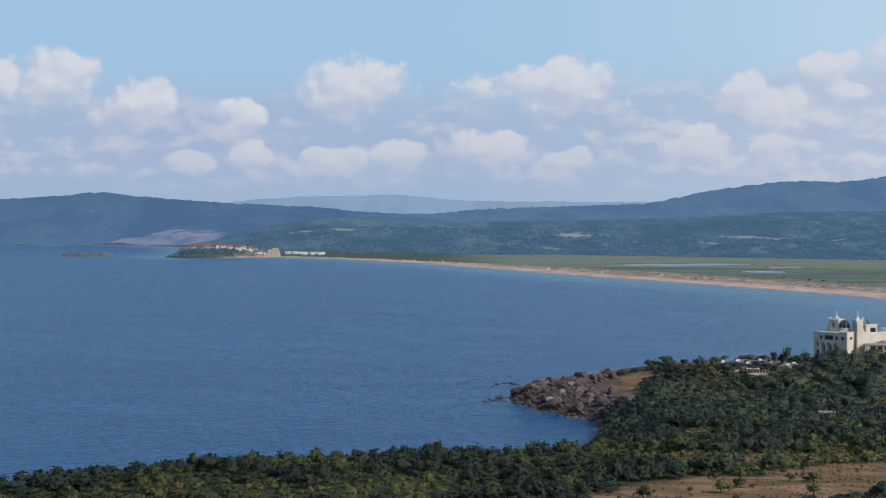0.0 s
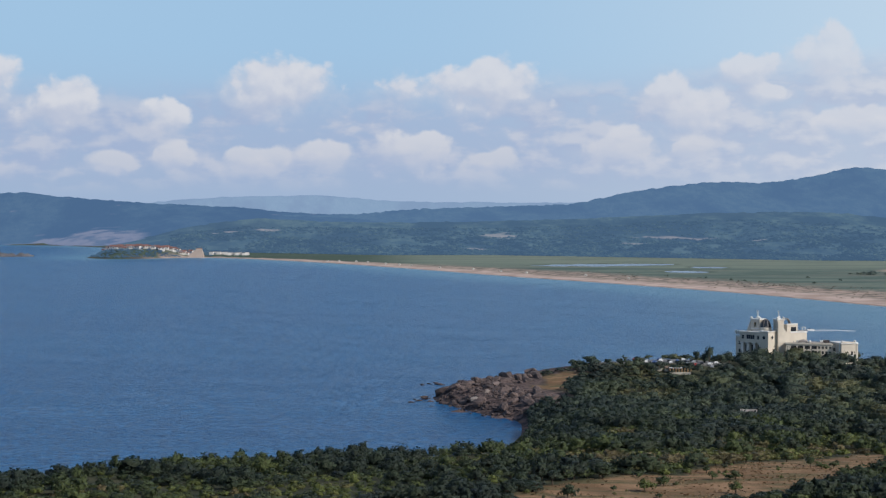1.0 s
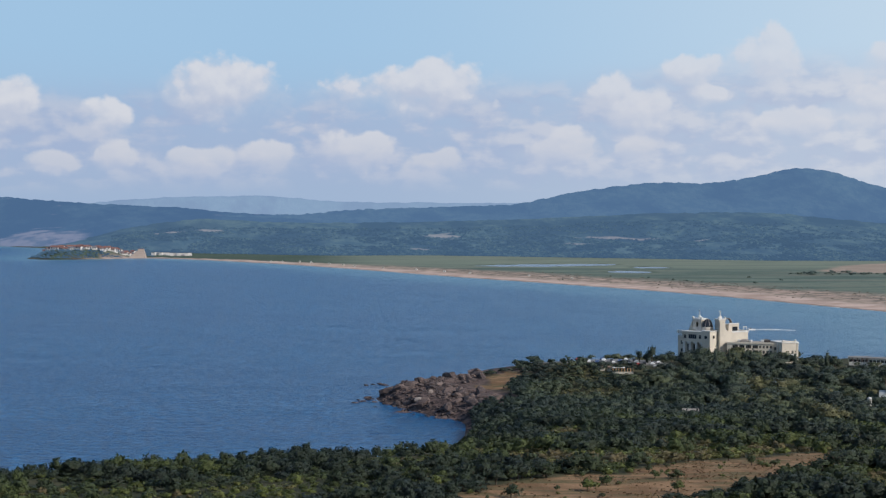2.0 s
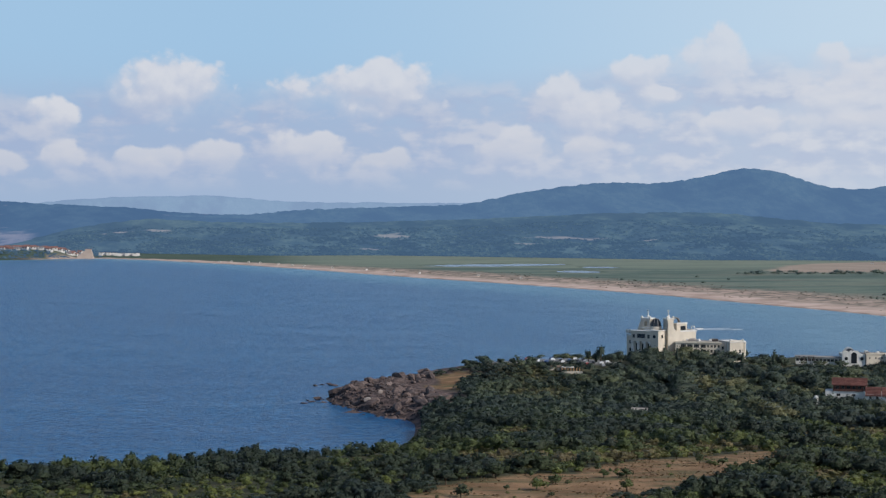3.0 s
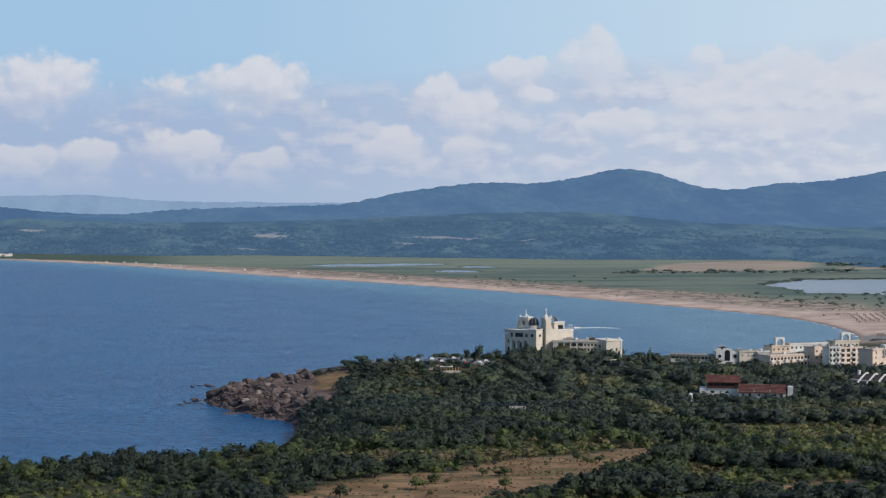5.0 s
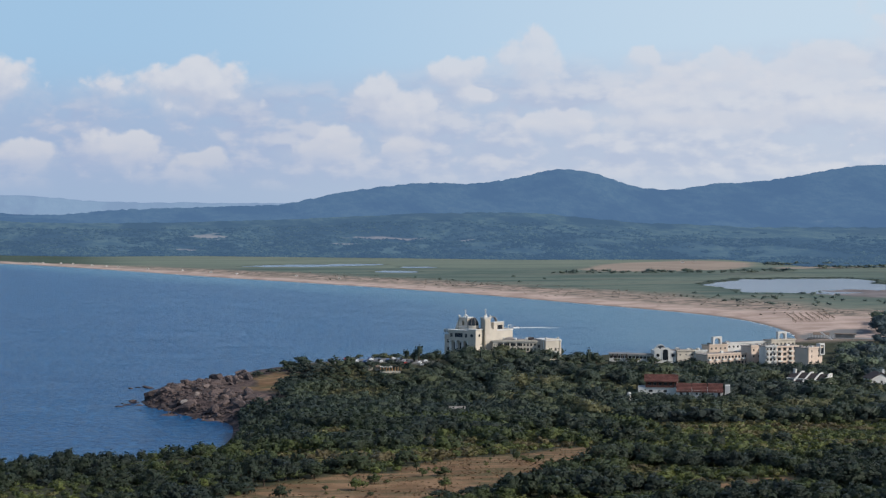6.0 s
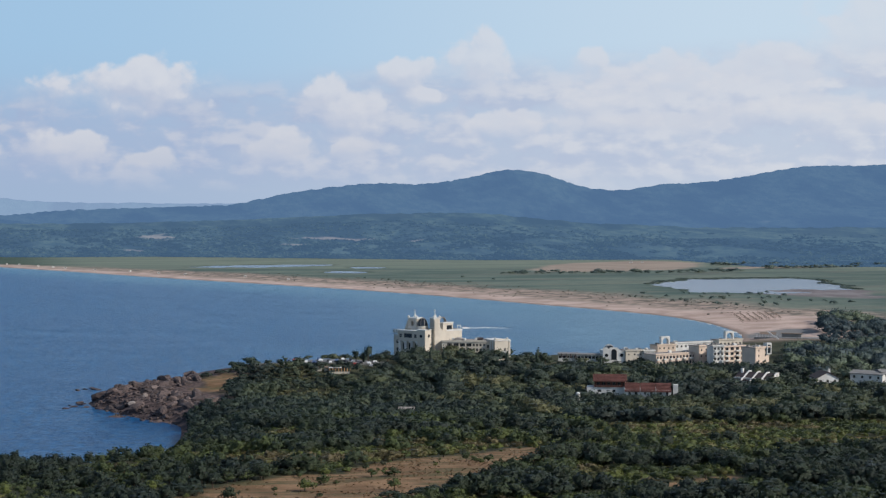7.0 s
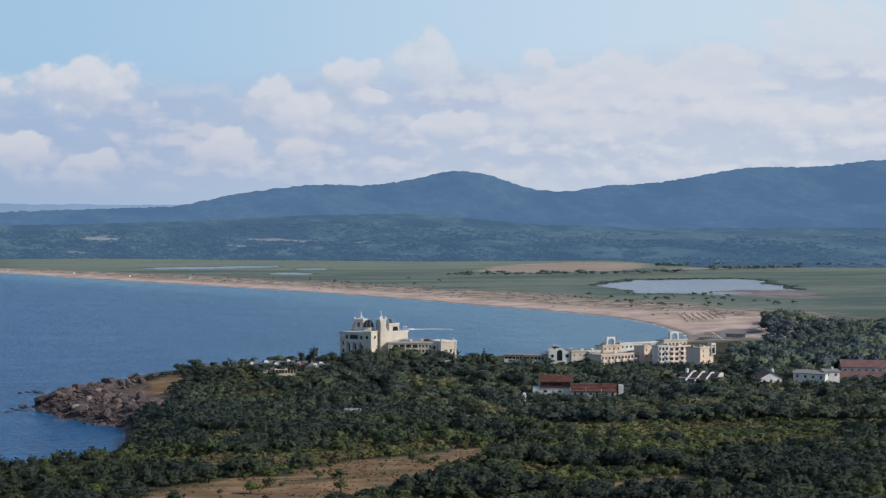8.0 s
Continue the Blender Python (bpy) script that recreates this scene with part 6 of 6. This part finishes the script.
def stem_mesh(seed):
    """A tapered trunk with a few limbs, about 1 high."""
    r = random.Random(seed)
    bm = bmesh.new()

    def limb(a, b, ra, rb):
        a, b = Vector(a), Vector(b)
        q = (b - a).to_track_quat("Z", "Y").to_matrix().to_4x4()
        bmesh.ops.create_cone(bm, cap_ends=True, segments=6, radius1=ra, radius2=rb, depth=(b - a).length, matrix=Matrix.Translation((a + b) / 2) @ q)

    limb((0, 0, -0.1), (0.02, 0.01, 0.4), 0.05, 0.035)
    for k in range(4):
        a = k * 1.57 + r.uniform(-0.4, 0.4)
        limb((0.01, 0.0, 0.22 + 0.05 * k), (0.24 * math.cos(a), 0.24 * math.sin(a), 0.5 + r.uniform(0, 0.18)), 0.024, 0.010)
    data = bpy.data.meshes.new("trunk")
    bm.to_mesh(data)
    bm.free()
    data.materials.append(BARK)
    return data


trunks = [stem_mesh(k) for k in range(3)]
crowns = [mesh_from("crown", v, f, SCRUB, True, w) for v, f, w in near_trees]


def tree(name, label, x, y, z, w, h, n, group, crown_data, category="tree", tone=0.3):
    top = thing(name, label, category, x, y, z, random.uniform(0, 360), group)
    top.scale = (w, w, h)
    for kind, data in (("trunk", trunks[n % 3]), ("crown", crown_data)):
        ob = new(kind, data)
        ob.parent = top
        ob.color = (tone, 0, 0, 1)
    return top


for n, k in enumerate(single):
    tree("oak_bush", "leafy green oak bush beside the dry clearing" if tall[k] < 4.8 else "tall green oak bush beside the dry clearing", float(x[k]), float(y[k]), float(z[k]) + 0.25, float(wide[k]), float(tall[k]), n, "oak bushes round the clearing", crowns[n % 7], tone=float(tint[k]))

# low bushes within the clearing
low = np.random.default_rng(3)
made = 0
while made < 58:
    bx, by = low.uniform(-5, 175), low.uniform(325, 470)
    if clearing(np.array([bx]), np.array([by]))[0] < 0.6:
        continue
    h = low.uniform(0.6, 1.5) if made % 4 else low.uniform(2.0, 3.6)
    tree("low_bush", "low dark bush standing in dry grass" if h > 2.2 else "small dry bush in the dry grass", bx, by, ground_at(bx, by) - 0.1, h * low.uniform(0.9, 1.5), h, made, "bushes in the clearing", crowns[made % 7], "bush", low.uniform(0.3, 0.85))
    made += 1

# dry grass tufts on the bare strip
x, y = spread(rng, 300, 500, 0, 24, 1.25)
ok = (clearing(x, y) > 0.25) & (rng.uniform(0, 1, x.shape) < 0.30 + 0.8 * fbm(x, y, 9, 2, 55))
x, y = x[ok], y[ok]
blades = []
for k in range(4):
    v = np.array([(-0.5, 0, 0), (0.5, 0, 0), (0.65, 0.1, 0.5), (-0.6, 0.1, 0.55), (0, -0.5, 0), (0, 0.5, 0), (0.1, 0.6, 0.45), (0.1, -0.55, 0.6)], float) + np.random.default_rng(k).normal(size=(8, 3)) * 0.08
    blades.append((v, np.array([(0, 1, 2, 3), (4, 5, 6, 7)]), np.tile(np.array([[0.0, -0.3, 0.95]]), (8, 1))))
tall = rng.uniform(0.16, 0.42, x.shape)
stuff("dry_grass", "dry straw-coloured grass tufts on the slope", "grass", gathered(blades, x, y, height(x, y) - 0.05, tall * 1.5, tall, rng), leaf_material("dry_grass_blades", ((0.0, (0.20, 0.135, 0.07)), (0.5, (0.31, 0.21, 0.115)), (0.95, (0.41, 0.29, 0.165))), vary=0.5))

x, y = spread(rng, 432, 650, -10, 35, 4.5)
s = inland(x, y)
ok = wooded(x, y, s)
x, y = x[ok], y[ok]
wide, tall, tint, grown = dims(x, y, rng, 3.4, 7.2, 0.18)
low_shore = ease(x, 75, 35)
tall = tall * (1 - low_shore * rng.uniform(0.05, 0.62, x.shape))
wide = wide * (1 - 0.30 * low_shore)
stuff("slope_woodland", "green and olive scrub woodland down the slope", "woodland", two_storeys(mid_trees, mid_scrub, x, y, height(x, y) - 0.3, wide, tall, tint, grown, rng), SCRUB)

x, y = spread(rng, 650, 900, 2, 20, 4.5)
s = inland(x, y)
ok = wooded(x, y, s) & (x + 0.25 * (y - 800) < 175 + 25 * fbm(x, y, 40, 2, 66))
x, y = x[ok], y[ok]
wide, tall, tint, grown = dims(x, y, rng, 3.6, 7.4, 0.55)
tall = tall * (1 - 0.42 * ease(x, 140, 104) * ease(y, 780, 810))
stuff("headland_scrub", "dark green scrub on the headland", "woodland", two_storeys(far_trees, far_scrub, x, y, height(x, y) - 0.3, wide, tall, tint, grown, rng), DARK_LEAVES)

# taller pines and oaks before the hotel, the resort and the houses
x, y = spread(rng, 640, 1010, 8, 36, 8.8)
s = inland(x, y)
ok = wooded(x, y, s) & (x + 0.25 * (y - 800) > 160 + 25 * fbm(x, y, 40, 2, 66))
x, y = x[ok], y[ok]
clump = np.clip(0.5 + 1.2 * fbm(x, y, 34, 3, 67), 0, 1)
tall = 5.4 + 4.6 * clump + rng.uniform(-2.2, 3.6, x.shape)
b, r = np.degrees(np.arctan2(x, y)), np.hypot(x, y)
bare_front = np.exp(-((b - 21.3) / 2.4) ** 2 - ((r - 735) / 30) ** 2)
resort_front = ease(b, 17.5, 19) * ease(r, 905, 935)
cars_front = np.exp(-((b - 11.0) / 1.7) ** 2 - ((r - 845) / 45) ** 2)
lobby_front = ease(b, 18.4, 19.0) * ease(b, 22.0, 21.4) * ease(r, 860, 900)
house_front = ease(b, 26.4, 27.4) * ease(r, 775, 805) * ease(r, 900, 880)
terrace_front = np.exp(-((b - 25.8) / 1.3) ** 2 - ((r - 820) / 32) ** 2)
tall = tall * (1 - 0.55 * ease(b, 13.6, 12.8) * ease(r, 850, 880)) * (1 - 0.5 * ease(b, 16.9, 17.4) * ease(b, 19.6, 19.0) * ease(r, 880, 915))
tall = tall * (1 - 0.45 * bare_front) * (1 - 0.34 * resort_front) * (1 - 0.30 * lobby_front) * (1 - 0.36 * house_front) * (1 - 0.25 * cars_front) * (1 - 0.5 * terrace_front)
wide = tall * rng.uniform(0.85, 1.15, x.shape) + 2.8
tint = np.clip(0.42 + 0.8 * fbm(x, y, 34, 2, 68) + rng.uniform(-0.30, 0.26, x.shape), 0, 0.93)
mixed = [crown_shape(190 + k, 84, 7, 0.062) for k in range(7)]
stuff("hotel_woodland", "pines and oaks on the slope before the hotel", "woodland", gathered(mixed, x, y, height(x, y) - 0.3, wide, tall, rng, tint), DARK_LEAVES)

# cypresses and umbrella trees near the hotel
for n, (px, r, h, w) in enumerate(((655, 905, 11, 2.6), (667, 900, 12, 2.4), (690, 903, 12.5, 2.6), (702, 900, 9, 2.4), (803, 905, 12, 3.0), (640, 905, 9, 2.4), (548, 888, 6, 2.0), (856, 950, 10, 3.0), (968, 940, 9, 2.6))):
    cx, cy = px8(px, r)
    if n == 0:
        spires = [mesh_from("crown", v, f, DARK_LEAVES, True, w) for v, f, w in spire_shapes]
    tree("cypress", "slender dark cypress near the hotel", cx, cy, ground_at(cx, cy) - 0.2, w * 1.6, h, n, "cypresses near the hotel", spires[n % 3])
big = [mesh_from("crown", v, f, DARK_LEAVES, True, w) for v, f, w in tall_shapes]
for n, (px, r, h, w) in enumerate(((556, 886, 11.5, 6.5), (534, 888, 7.5, 4.5), (545, 890, 6.0, 4.0), (612, 905, 8, 7), (870, 960, 9.5, 9), (860, 965, 9, 7), (1340, 1010, 10, 9), (590, 900, 8, 7), (575, 895, 6, 6))):
    cx, cy = px8(px, r)
    tree("broad_tree", "broad dark green tree on the headland", cx, cy, ground_at(cx, cy) - 0.2, w, h, n, "broad trees on the headland", big[n % 5])

# garden bushes in front of the houses
for n in range(42):
    if n < 16:
        px, r = 931 + 11 * n, 754
    elif n < 26:
        px, r = 1184 + 11 * (n - 16), 836
    else:
        px, r = 1334 + 12 * (n - 26), 840
    cx, cy = px8(px + low.uniform(-4, 4), r + low.uniform(-5, 3))
    h = (low.uniform(3.4, 6.0) if n < 16 else low.uniform(2.4, 3.6)) if n < 26 else low.uniform(3.4, 6.0)
    if n < 16:
        h = max(3.0, low.uniform(12.2, 13.6) + (1.2 if n < 6 else 0.0) - ground_at(cx, cy))
    tree("garden_bush", "green garden bush in front of the houses", cx, cy, ground_at(cx, cy) - 0.2, h * low.uniform(1.0, 1.4), h, n, "garden bushes by the houses", big[n % 6], "bush", low.uniform(0.0, 0.5))

# tall grove behind the resort
x, y = spread(rng, 880, 1400, 26.6, 34.5, 9.6)
r, b = np.hypot(x, y), np.degrees(np.arctan2(x, y))
ok = (b > 26.9 + 1.3 * ease(r, 1080, 1180)) & clear_of_buildings(x, y) & ((r > 985) | (b > 28))
x, y = x[ok], y[ok]
clump = np.clip(0.5 + 1.3 * fbm(x, y, 60, 3, 57), 0, 1)
tall = 5 + 9.5 * clump + rng.uniform(-2.0, 2.5, x.shape)
tint = np.clip(0.5 + 1.5 * fbm(x, y, 45, 2, 58) + rng.uniform(-0.25, 0.25, x.shape), 0, 0.95)
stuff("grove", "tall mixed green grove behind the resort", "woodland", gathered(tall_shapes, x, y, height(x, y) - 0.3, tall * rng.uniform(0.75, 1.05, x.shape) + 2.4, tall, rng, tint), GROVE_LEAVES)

# low tussocks of the inner beach, and reeds round the lagoon
x, y = rng.uniform(150, 700, 5200), rng.uniform(1330, 2350, 5200)
s = inland(x, y)
ok = (s > 34) & (s < 190) & (fbm(x, y, 30, 3, 69) + 0.004 * (s - 90) > rng.uniform(-0.2, 0.5, x.shape))
x, y = x[ok], y[ok]
tall = rng.uniform(0.5, 1.6, x.shape)
stuff("dune_tussocks", "low dry tussocks and heath on the dunes", "grass", gathered(far_scrub, x, y, height(x, y) - 0.2, tall * rng.uniform(1.6, 3.2, x.shape), tall, rng), DUNE_LEAVES)
x, y = rng.uniform(640, 1180, 26000), rng.uniform(1560, 2150, 26000)
lake = lakes(x, y)
near = np.maximum.reduce([lakes(x + a, y + b) for a, b in ((-14, 0), (0, -22), (-10, -16))])
ok = (lake < 0.3) & (near > 0.5) & (mudflat(x, y) < 0.5) & (rng.uniform(0, 1, x.shape) < 0.55)
x, y = x[ok], y[ok]
tall = rng.uniform(1.0, 2.4, x.shape)
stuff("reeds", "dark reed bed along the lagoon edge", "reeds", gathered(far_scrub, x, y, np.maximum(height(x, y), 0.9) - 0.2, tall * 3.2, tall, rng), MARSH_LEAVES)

# bushes on the dunes and in the marsh
spots = [(rng.uniform(640, 830), rng.uniform(1430, 1680)) for _ in range(46)] + [(rng.uniform(430, 620), rng.uniform(1700, 2250)) for _ in range(9)]
bush = np.array(spots)
ok = inland(bush[:, 0], bush[:, 1]) > 95
x, y = bush[ok, 0], bush[ok, 1]
tall = rng.uniform(2.0, 6.5, x.shape)
stuff("marsh_bushes", "scattered dark bushes on the dunes and marsh edge", "bushes", gathered(mid_scrub, x, y, height(x, y) - 0.2, tall * 1.3, tall, rng), MARSH_LEAVES)

# hedgerows by the field
rows_of = []
for (x0, y0), (x1, y1), n in (((690, 2232), (960, 2205), 34), ((960, 2205), (1060, 2215), 10), ((1150, 2320), (1330, 2350), 30), ((1130, 2480), (1290, 2440), 34), ((1330, 2400), (1600, 2330), 26)):
    for k in range(n):
        a = k / n + rng.uniform(-0.02, 0.02)
        rows_of.append((x0 + (x1 - x0) * a + rng.uniform(-6, 6), y0 + (y1 - y0) * a + rng.uniform(-8, 8)))
bush = np.array(rows_of)
x, y = bush[:, 0], bush[:, 1]
tall = rng.uniform(4, 11, x.shape)
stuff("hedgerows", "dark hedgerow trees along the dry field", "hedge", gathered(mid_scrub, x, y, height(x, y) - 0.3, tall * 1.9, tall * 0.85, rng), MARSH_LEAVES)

# the far woods: a thick belt along the edge of the plain, and broken stands up the foothills
tiny = [crown_shape(200 + j, 6, 2, 0.20, "low", 1) for j in range(6)]
b, k = rng.uniform(-7, 36, 22000), rng.uniform(0, 1, 22000) ** 1.5 * 0.8 - 0.012
x, y, z = hill_surface(b, k, FOOT_CREST, FOOT_LINE, FOOT_BACK, 1.25, 26, 73)
stand = fbm(x, 0.55 * y, 170, 4, 61) + 0.5 * fbm(x, y, 40, 2, 62)
belt = ease(k, 0.05, 0.02)
ok = (stand + 0.75 * belt > -0.22 + rng.uniform(-0.12, 0.12, b.shape)) & (foothill_bare(x, y, b, k) < 0.2)
ok &= rng.uniform(0, 1, b.shape) < 0.62 + 0.3 * belt
x, y, z, k = x[ok], y[ok], z[ok], k[ok]
tall = rng.uniform(6, 12, x.shape) * (1 - 0.3 * ease(k, 0.2, 0.6))
# the haze before these trees is in the emission of FOOT_TREES
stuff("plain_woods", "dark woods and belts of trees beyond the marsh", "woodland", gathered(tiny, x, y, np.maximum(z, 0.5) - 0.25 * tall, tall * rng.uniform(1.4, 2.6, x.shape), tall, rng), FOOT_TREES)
x, y = rng.uniform(-545, -300, 2400), rng.uniform(2945, 3180, 2400)
s = inland(x, y)
ok = (s > 8) & (fbm(x, y, 40, 2, 63) > -0.35)
x, y = x[ok], y[ok]
tall = rng.uniform(2.5, 5.5, x.shape)
# same material: cape trees carry haze as emission too
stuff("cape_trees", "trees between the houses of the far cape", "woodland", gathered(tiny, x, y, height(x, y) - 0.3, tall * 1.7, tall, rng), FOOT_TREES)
